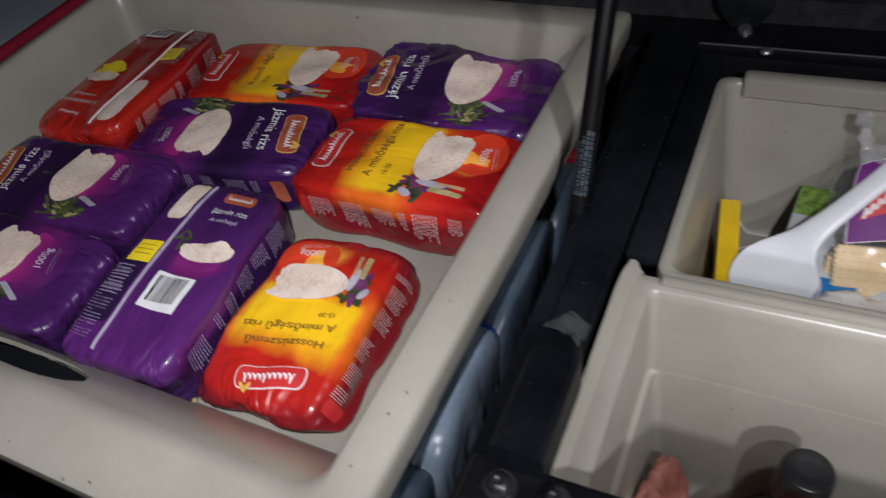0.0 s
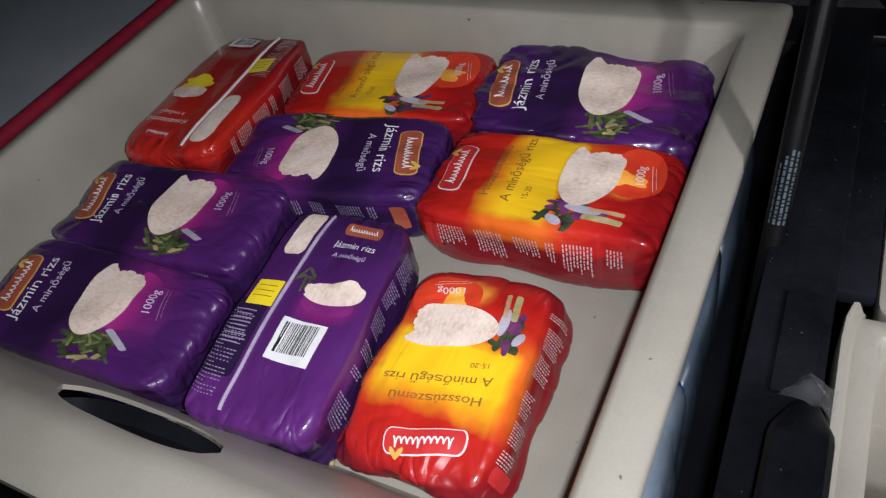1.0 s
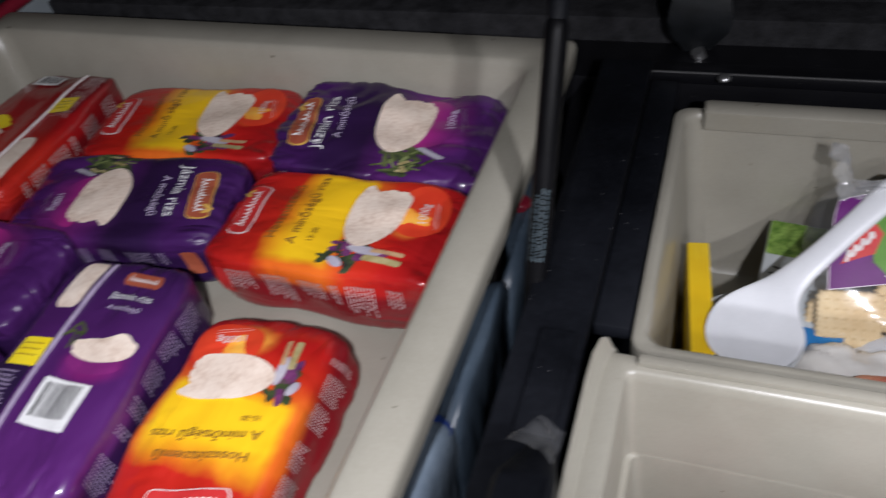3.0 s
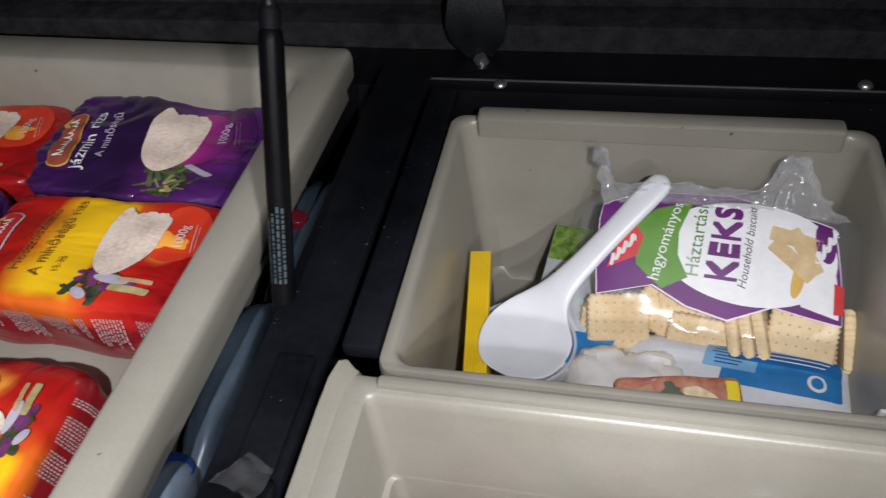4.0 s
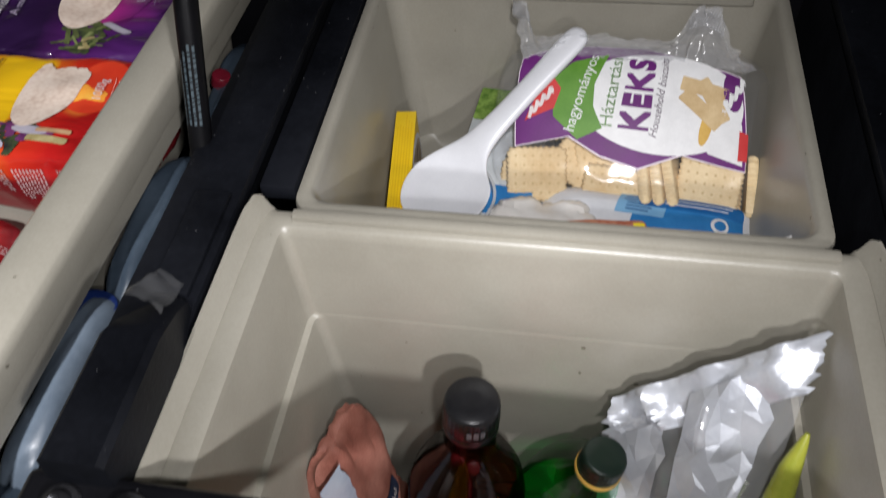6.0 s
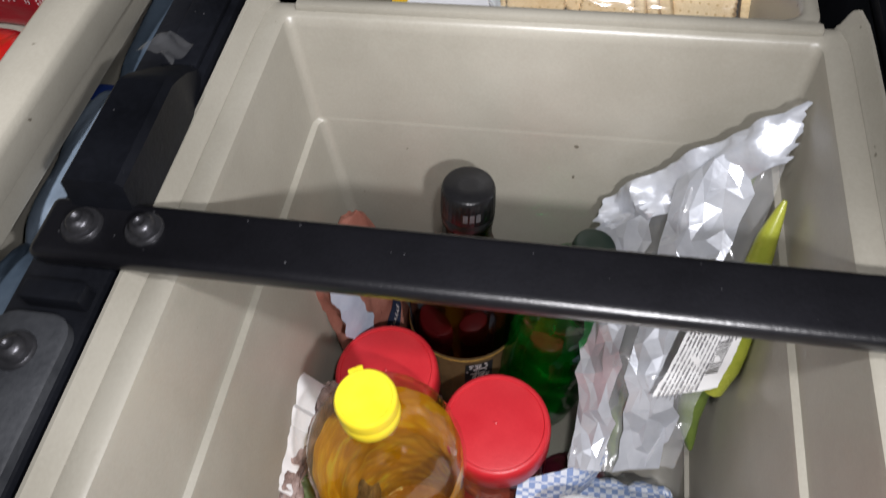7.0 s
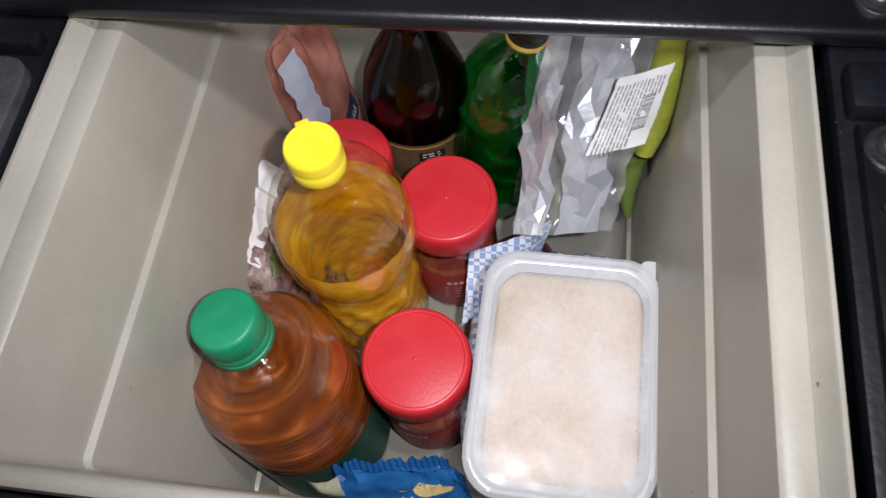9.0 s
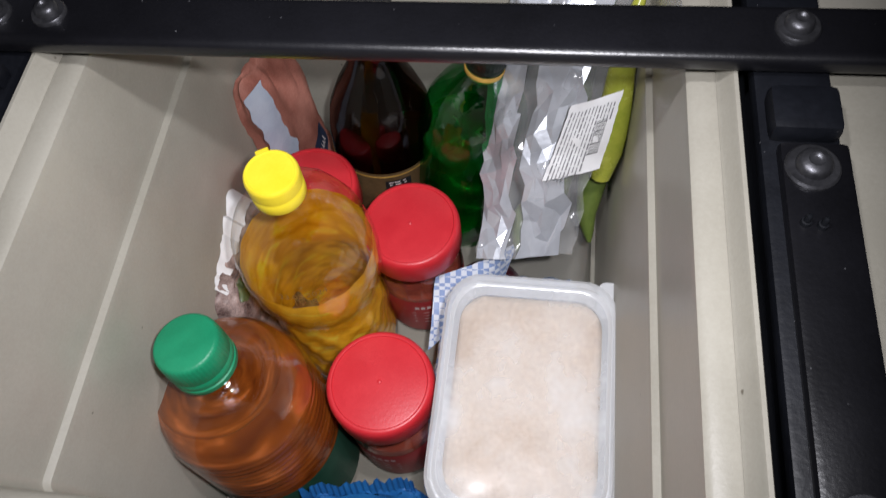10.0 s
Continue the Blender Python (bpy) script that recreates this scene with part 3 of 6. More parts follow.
def drawer():
    t = thing("storage_tray", TRAY, "open khaki plastic drawer holding bags of rice", "drawer")
    x0, x1, y0, y1 = -0.318, 0.287, -0.236, 0.259          # inner mouth, in the drawer's own axes
    H = 0.105

    def lp(gx0, gx1, gy0, gy1, z, r):
        return ring(x0 - gx0, x1 + gx1, y0 - gy0, y1 + gy1, r, z, 8)
    inner = loft([
        lp(0.013, 0.031, 0.043, 0.040, H - 0.027, 0.006), lp(0.016, 0.034, 0.046, 0.040, H - 0.008, 0.008), lp(0.015, 0.033, 0.045, 0.039, H - 0.002, 0.008),
        lp(0.013, 0.031, 0.040, 0.036, H, 0.009), lp(0.003, 0.006, 0.006, 0.005, H, 0.018), lp(0.001, 0.003, 0.000, 0.002, H - 0.0015, 0.020),
        lp(-0.002, 0.000, -0.008, -0.001, H - 0.006, 0.020), lp(-0.004, -0.003, -0.030, -0.004, H - 0.030, 0.020), lp(-0.007, -0.006, -0.052, -0.008, H - 0.060, 0.022), lp(-0.011, -0.010, -0.064, -0.012, 0.014, 0.022),
        lp(-0.016, -0.015, -0.069, -0.017, 0.006, 0.024), lp(-0.027, -0.026, -0.080, -0.028, 0.004, 0.020)])
    shell = loft([lp(0.013, 0.031, 0.043, 0.040, H - 0.027, 0.006), lp(0.011, 0.029, 0.041, 0.037, H - 0.027, 0.006), lp(0.011, 0.029, 0.041, 0.037, H - 0.006, 0.006), lp(0.006, 0.008, 0.006, 0.008, H - 0.004, 0.020), lp(0.002, 0.004, -0.006, 0.004, H - 0.012, 0.022), lp(-0.001, 0.001, -0.030, 0.000, H - 0.036, 0.022), lp(-0.004, -0.003, -0.052, -0.005, H - 0.066, 0.022), lp(-0.009, -0.008, -0.066, -0.010, 0.000, 0.022), lp(-0.027, -0.026, -0.080, -0.028, 0.000, 0.020)])
    bm = merge(inner, shell)
    for z, flip in ((0.004, False), (0.000, True)):
        vs = [bm.verts.new(p) for p in lp(-0.027, -0.026, -0.080, -0.028, z, 0.020)]
        bm.faces.new(vs[::-1] if flip else vs)
    bmesh.ops.remove_doubles(bm, verts=bm.verts[:], dist=0.0002)
    bmesh.ops.recalc_face_normals(bm, faces=bm.faces[:])
    body = part("body", bm, BEIGE, t)
    # finger slot through the sloping front
    lens = []
    for i in range(25):
        a = -1 + 2 * i / 24
        lens.append((0.078 * a - 0.008, 0.019 - 0.009 * a + 0.0255 * (1 - abs(a) ** 2.6) ** 0.55))
    for i in range(25):
        a = 1 - 2 * i / 24
        lens.append((0.0778 * a - 0.008, 0.018 - 0.009 * a - 0.0225 * (1 - abs(a) ** 3.5) ** 0.6))
    m = pose(0.0035, -0.2205, 0.0900, -46, 0, 4.5)
    cutter = part("cutter", loft([[m @ Vector((x, y, z)) for x, y in lens] for z in (-0.03, 0.03)], True, True), BEIGE, t, "", False)
    mod = body.modifiers.new("slot", "BOOLEAN")
    mod.object, mod.operation, mod.solver = cutter, "DIFFERENCE", "EXACT"
    bpy.context.view_layer.update()
    cut = bpy.data.meshes.new_from_object(body.evaluated_get(bpy.context.evaluated_depsgraph_get()))
    body.modifiers.clear()
    body.data = cut
    bpy.data.objects.remove(cutter)
    # black cup added behind the slot; its colour gives the opening's shade
    part("slot_dark_cup", loft([[m @ Vector((x, y, z)) for x, y in lens] for z in (-0.0055, -0.020)], False, True), MATT, t, "added black cup that darkens the finger slot")
    part("side_skirt", box(x1 + 0.0190, x1 + 0.0230, y0 - 0.034, y1 + 0.034, H - 0.050, H - 0.0255, 0.0015), BEIGE, t, "deep outer side of the drawer")
    return t


drawer()


# ---- plastic bins ----
def near_bin():
    t = thing("storage_bin", pose(0.2985, 0.224, -0.075), "deep khaki plastic bin full of bottles and jars", "bin")
    # half width, reach to front and back, height over the bin's foot, corner radius; ledges on the two long sides only
    back = lambda z: 0.1790 + (z - 0.056) * 0.0505
    front = lambda z: 0.1890 + (z - 0.056) * 0.0620 if z < 0.27 else 0.2023 + (z - 0.27) * 0.11
    spec = [(0.1720, 0.2200, 0.203, 0.335, 0.004), (0.1720, 0.2210, 0.207, 0.350, 0.005), (0.1715, 0.2200, 0.208, 0.3540, 0.005), (0.1700, 0.2185, 0.2065, 0.3550, 0.006), (0.1585, 0.2150, 0.1975, 0.3550, 0.007), (0.1558, 0.2125, 0.1955, 0.3530, 0.007)]
    spec += [(w, front(z), back(z), z, r) for w, z, r in ((0.1550, 0.347, 0.007), (0.1540, 0.2735, 0.007), (0.1535, 0.2715, 0.007), (0.1498, 0.2700, 0.007), (0.1490, 0.2670, 0.007), (0.1400, 0.056, 0.009), (0.1392, 0.0545, 0.009), (0.1350, 0.053, 0.009))]
    spec += [(0.1310, 0.183, 0.173, 0.018, 0.014), (0.122, 0.174, 0.164, 0.010, 0.014)]
    loops = [ring(-a, a, -c, d, r, z, 6) for a, c, d, z, r in spec]
    outer = [ring(-a, a, -c, d, r, z, 6) for a, c, d, z, r in [(0.1720, 0.2200, 0.203, 0.335, 0.004), (0.164, 0.2155, 0.199, 0.334, 0.010), (0.160, 0.2075, 0.196, 0.270, 0.012), (0.153, 0.205, 0.193, 0.262, 0.012), (0.135, 0.187, 0.177, 0.008, 0.016), (0.122, 0.174, 0.164, 0.004, 0.014)]]
    part("body", merge(loft(loops, False, True), loft(outer, False, True)), BEIGE, t)
    # a second low ridge along the back rim
    part("rear_ridge", box(-0.150, 0.156, 0.2000, 0.2070, 0.3530, 0.3595, 0.0022), BEIGE, t)
    # upright side lips that run on past the rim and end in a point
    for s in (-1, 1):
        prof = [(0.1775, 0.336), (0.1770, 0.3652), (0.1762, 0.3668), (0.1744, 0.3668), (0.1734, 0.3652), (0.1706, 0.3570), (0.1692, 0.3555), (0.1692, 0.340)]
        loops = []
        for y, k, inset in ((-0.217, 1, 0), (-0.1, 1, 0), (0.10, 1, 0), (0.180, 1, 0), (0.196, 1.03, 0.001), (0.207, 1.06, 0.004), (0.2105, 0.95, 0.005), (0.2120, 0.60, 0.006)):
            loops.append([Vector((s * (x - inset), y, 0.336 + (z - 0.336) * k)) for x, z in prof])
        part("side_lip", loft(loops, True, True), BEIGE, t)
    return t


def far_bin():
    t = thing("storage_bin", pose(0.300, 0.568, 0.10), "shallow khaki plastic bin holding biscuits and packets", "bin")
    spec = [(0.1575, 0.1270, 0.140, 0.010), (0.1590, 0.1285, 0.152, 0.012), (0.1590, 0.1285, 0.169, 0.013), (0.1582, 0.1277, 0.1712, 0.013), (0.1555, 0.1250, 0.1722, 0.013), (0.1520, 0.1215, 0.1722, 0.014), (0.1502, 0.1197, 0.1705, 0.014), (0.1490, 0.1188, 0.165, 0.014), (0.142, 0.112, 0.085, 0.015), (0.136, 0.106, 0.016, 0.018), (0.128, 0.098, 0.008, 0.018)]
    loops = [ring(-a, a, -b, b, r, z, 7) for a, b, z, r in spec]
    outer = [ring(-a, a, -b, b, r, z, 7) for a, b, z, r in [(0.1575, 0.1270, 0.140, 0.010), (0.1550, 0.1245, 0.141, 0.012), (0.1530, 0.1225, 0.164, 0.014), (0.146, 0.116, 0.085, 0.016), (0.139, 0.109, 0.010, 0.02), (0.128, 0.098, 0.004, 0.018)]]
    part("body", merge(loft(loops, False, True), loft(outer, False, True)), BEIGE, t)
    part("rear_step", loft([ring(-0.136, 0.136, 0.1120, 0.1292, 0.003, z, 3) for z in (0.1620, 0.1785)] + [ring(-0.1345, 0.1345, 0.1135, 0.1277, 0.003, 0.1800, 3)], True, True), BEIGE, t)
    return t


near_bin()
far_bin()
slab("bin_shelf", box(0.11, 0.50, 0.45, 0.736, 0.085, 0.099, 0.002), MATT, "black shelf under the shallow bin", "shelf")
slab("side_board", box(0.5190, 0.75, -0.10, 0.440, 0.10, 0.280, 0.004), BEIGE, "khaki plastic cover beside the steel rail", "panel")

# ---- gas strut ----
strut = thing("gas_strut", Matrix.Translation((0.0684, 0.386, 0.10)) @ Vector((0.034, 0.430, 0.902)).to_track_quat("Z", "Y").to_matrix().to_4x4(), "matt black gas strut with small printed data", "gas strut")
part("cylinder", lathe([(0.006, 0.0), (0.0071, 0.004), (0.0073, 0.010), (0.0073, 0.365), (0.0066, 0.371), (0.0048, 0.374)], 32), surface("strut_black", (0.003, 0.003, 0.0035), (0.005, 0.005, 0.006), 30, 0.34, 0.44, spec=0.12), strut)
part("rod", lathe([(0.0041, 0.370), (0.0041, 1.0)], 20), surface("strut_rod", (0.008, 0.008, 0.009), (0.014, 0.014, 0.016), 40, 0.3, 0.4, spec=0.3), strut, "steel rod")
part("collar", lathe([(0.0062, 0.373), (0.0062, 0.382), (0.0046, 0.385)], 24), MATT, strut)
part("end_fitting", merge(lathe([(0.004, -0.05), (0.0075, -0.045), (0.0075, -0.012), (0.005, 0.001)], 20), moved(lathe([(0.010, -0.008), (0.0125, -0.005), (0.0125, 0.005), (0.010, 0.008)], 20), pose(0, 0, -0.058, 90, 0, 0))), MATT, strut)
rng = random.Random(5)
wrap = lambda u, v: Vector((0.00745 * math.cos(u / 0.0073 + 1.90), 0.00745 * math.sin(u / 0.0073 + 1.90), v))
rects = []
for col in range(4):
    y = 0.222
    while y < 0.268 - 0.006 * (col == 0):
        h = rng.uniform(0.001, 0.0042)
        rects.append((-0.0065 + col * 0.0031, y + h / 2, 0.0016 if col else 0.0009, h, 0))
        y += h + 0.0009
part("data_print", bars(rects, wrap, 1), print_ink("pale_blue_print", (0.035, 0.052, 0.062), (0.075, 0.10, 0.115)), strut, "pale printed data")


# ---- bags of rice ----
class Pouch:
    """A soft brick of film, upright along its own y: half sizes, wrinkles, and places on its faces."""

    def __init__(self, w, l, t, seed, power=11.0, pinch=0.20, crush=1.0, lump=1.0, flare=0.0):
        self.w, self.l, self.t, self.seed, self.power, self.pinch, self.crush, self.lump, self.flare = w / 2, l / 2, t / 2, seed, power, pinch, crush, lump, flare

    def at(self, x, y, z, lift=0.0):
        n = self.power
        k = (abs(x) ** n + abs(y) ** n + abs(z) ** n) ** (1 / n)
        x, y, z = x / k, y / k, z / k
        e = abs(y) ** 5
        s = self.seed * 7.3
        p = Vector((x * self.w * (1 - 0.05 * e) * (1 - self.flare * z), y * self.l, z * self.t * (1 - self.pinch * e)))
        p.x += self.lump * 0.0045 * noise.noise((y * 1.6 + s, z, s + (3 if x > 0 else 0)))
        p.y += self.lump * math.copysign(e, y) * (0.0075 * noise.noise((x * 1.4 + s, z * 0.8, s + 5)) - 0.004 * abs(x) ** 6)
        d = 0.0042 * noise.noise((x * 1.7 + s, y * 1.9, z + 3)) + 0.0007 * noise.noise((x * 3 + s, y * 4, z * 2))
        fold = noise.noise((x * 5.0 + s, y * 1.3 + s, z * 2.2))
        d -= self.crush * 0.0034 * e * max(0.0, 0.45 - abs(fold) * 2.0)
        crease = noise.noise((x * 1.3 + y * 1.1 + s, y * 1.6 - x * 0.5, s + 9))
        d -= self.crush * 0.0020 * max(0.0, 1 - abs(crease) * 7) * (0.3 + 0.7 * abs(y))
        rim = max(abs(x), abs(y)) ** 4
        tuck = noise.noise((x * 3.1 - y * 2.2 + s, x * 2.0 + y * 3.4, s + 4))
        d -= self.crush * 0.0016 * rim * max(0.0, 1 - abs(tuck) * 6)
        nrm = Vector((math.copysign(abs(x) ** (n - 1), x), math.copysign(abs(y) ** (n - 1), y) * 0.6, math.copysign(abs(z) ** (n - 1), z))).normalized()
        p += nrm * (d * self.lump + lift)
        return Vector((p.x, p.y, max(p.z, -self.t * 0.97)))

    def body(self, nx=44, ny=70, nz=18):
        bm = bmesh.new()
        seen = {}

        def v(x, y, z):
            key = (round(x, 4), round(y, 4), round(z, 4))
            if key not in seen:
                seen[key] = bm.verts.new(self.at(x, y, z))
            return seen[key]
        g = lambda n: [-1 + 2 * i / n for i in range(n + 1)]
        X, Y, Z = g(nx), g(ny), g(nz)
        for s in (-1, 1):
            for A, B, f in ((X, Y, lambda a, b: (a, b, s)), (X, Z, lambda a, b: (a, s, b)), (Y, Z, lambda a, b: (s, a, b))):
                for a0, a1 in zip(A, A[1:]):
                    for b0, b1 in zip(B, B[1:]):
                        q = [v(*f(a0, b0)), v(*f(a1, b0)), v(*f(a1, b1)), v(*f(a0, b1))]
                        if len(set(q)) == 4:
                            bm.faces.new(q)
        bmesh.ops.recalc_face_normals(bm, faces=bm.faces[:])
        return bm

    def top(self, lift=0.0006):
        return lambda u, v: self.at(u, v, 1.0, lift)

    def side(self, s, lift=0.0011):
        return lambda u, v: self.at(s, u, v, lift)

    def end(self, s, lift=0.0006):
        return lambda u, v: self.at(u, s, v, lift)


def heap(cx, cy, rx, ry):
    """Outline of the heaped-rice picture: a round bowl below, a slope of grain that peaks to one side above."""
    out = []
    for i in range(60):
        a = 2 * math.pi * i / 60
        x, y = math.cos(a), math.sin(a)
        if y > 0:
            ridge = 0.34 + 0.30 * x + 0.34 * math.exp(-((x - 0.42) / 0.24) ** 2) - 0.10 * math.exp(-((x - 0.80) / 0.10) ** 2)
            y = y ** 0.55 * ridge + 0.022 * math.sin(11 * x) + 0.016 * math.sin(23 * x + 1)
        else:
            y = -abs(y) ** 0.88
        out.append((cx + rx * x, cy + ry * y))
    return out


def bowlful(cx, cy, rx, ry):
    """Outline of the bowl of rice on a bag's front, its picture lying on its side: ragged grain towards +u, the round of the bowl towards -u."""
    out = []
    for i in range(72):
        a = 2 * math.pi * i / 72
        x, y = math.cos(a), math.sin(a)
        if y > 0:
            y = y ** 0.32 * (0.70 + 0.22 * math.exp(-((x + 0.72) / 0.22) ** 2) - 0.08 * math.exp(-((x + 0.35) / 0.12) ** 2) + 0.05 * x) + 0.020 * math.sin(13 * x) + 0.014 * math.sin(29 * x + 1)
        else:
            y = -abs(y) ** 0.92
            x *= 1 - 0.10 * abs(y) ** 2
        out.append((cx + rx * y, cy - ry * x))
    return out


def arc(cx, cy, rx, ry, a0, a1, width, place, n=40):
    """A thin printed line along part of an oval."""
    rows = []
    for i in range(n + 1):
        a = radians(a0 + (a1 - a0) * i / n)
        rows.append([place(cx + (rx + k) * math.cos(a), cy + (ry + k * 0.55) * math.sin(a)) for k in (-width / 2, width / 2)])
    return loft(rows, closed=False)


def food_print(kind, place, parent, seed):
    """The printed vegetables beside the rice: many small overlapping slips of colour."""
    rng = random.Random(seed * 3 + 1)
    if kind == "purple":
        sets = (("leaf_print", LEAF_INK, 12, (0.16, 0.30), (0.06, 0.09)), ("bean_print", GREENS, 16, (0.16, 0.30), (0.030, 0.045)), ("bean_print", PALE_GREEN, 7, (0.10, 0.18), (0.022, 0.034)), ("vegetable_print", CREAM, 4, (0.10, 0.16), (0.040, 0.055)))
        cx, cy, rx, ry = -0.66, -0.27, 0.25, 0.22
    else:
        sets = (("leaf_print", LEAF_INK, 8, (0.16, 0.28), (0.06, 0.10)), ("onion_print", ONION_SKIN, 7, (0.18, 0.30), (0.06, 0.11)), ("leaf_print", LEAF_INK, 6, (0.10, 0.18), (0.03, 0.05)))
        cx, cy, rx, ry = -0.66, -0.30, 0.26, 0.22
    lift = 0
    for name, ink, count, long, wide in sets:
        bms = []
        for _ in range(count):
            a, q = rng.uniform(0, 6.283), math.sqrt(rng.random())
            lift += 1
            bms.append(blob(plate(cx + rx * q * math.cos(a), cy + ry * q * math.sin(a), rng.uniform(*long), rng.uniform(*wide), rng.uniform(0, 180), 0.45, 3), place(0.4 + lift * 0.05), 4))
        tagged(part(name, merge(*bms), ink, parent), "", "", "", "stuff")
    if kind == "purple":
        part("leek_print", blob(plate(-0.46, -0.47, 0.30, 0.075, 48, 0.3), place(2.4)), LEEK, parent, "pale slice of leek")
    else:
        part("onion_slice_print", blob(oval(-0.60, -0.40, 0.15, 0.070, 70), place(2.2)), LEEK, parent, "white slice of onion")
        part("onion_slice_print", blob(oval(-0.84, -0.22, 0.10, 0.050, 30), place(2.3)), LEEK, parent)
        part("root_print", blob(plate(-0.74, -0.56, 0.30, 0.10, 84, 0.25), place(2.4)), CREAM, parent, "cut pale root")
        part("root_print", blob(plate(-0.60, -0.58, 0.26, 0.07, 88, 0.25), place(2.5)), FLESH, parent)


def scroll(u0, u1, v, h, turn, place, seed):
    """A maker's mark drawn as one looped stroke."""
    k = math.tan(radians(turn))
    n = max(4, round((u1 - u0) / max(h, 1e-6) * 1.1)) if u1 - u0 > h else 2
    line = []
    for i in range(n * 14 + 1):
        f = i / (n * 14)
        a = 2 * math.pi * n * f
        tall = 1 + 0.8 * math.exp(-((f - 0.04) / 0.06) ** 2) + 0.6 * math.exp(-((f - 0.55) / 0.04) ** 2) + 0.7 * math.exp(-((f - 0.96) / 0.04) ** 2)
        u = u0 + (u1 - u0) * f + 0.16 * (u1 - u0) / n * math.sin(a + 0.6)
        line.append((u, v + h * 0.30 * (tall * (1 - math.cos(a)) - 1) + (u - (u0 + u1) / 2) * k))
    rows = []
    for i, (u, w) in enumerate(line):
        a, b = line[max(i - 1, 0)], line[min(i + 1, len(line) - 1)]
        dx, dy = b[0] - a[0], b[1] - a[1]
        m = math.hypot(dx, dy) or 1
        q = h * (0.075 + 0.035 * abs(dy) / m)
        rows.append([place(u - dy / m * q, w + dx / m * q), place(u + dy / m * q, w - dx / m * q)])
    return loft(rows, closed=False)


def side_print(p, s, ink, parent, rng, shift=0.0):
    rects = []
    u = -0.74
    while u < 0.66:
        lines = rng.choice((3, 5, 8, 9))
        reach = rng.uniform(0.5, 1.1)
        for _ in range(lines):
            w, stop = 0.60, 0.60 - reach * rng.uniform(0.75, 1.0)
            while w > stop:
                k = rng.uniform(0.05, 0.15)
                rects.append((u, w - k / 2, 0.0105, k, 0))
                w -= k + 0.035
            u += 0.026
        u += rng.choice((0.05, 0.09, 0.14))
    return part("side_print", bars(rects, p.side(s), 1), ink, parent, "fine pale lines of print")


def wheat(cx, cy, place, parent, k=1.0):
    b = merge(blob(oval(cx - 0.05 * k, cy, 0.11 * k, 0.045 * k, 40, 14), place, 2), blob(oval(cx + 0.08 * k, cy + 0.01, 0.12 * k, 0.045 * k, -35, 14), place, 2))
    return part("leaf_mark", b, GOLD, parent)


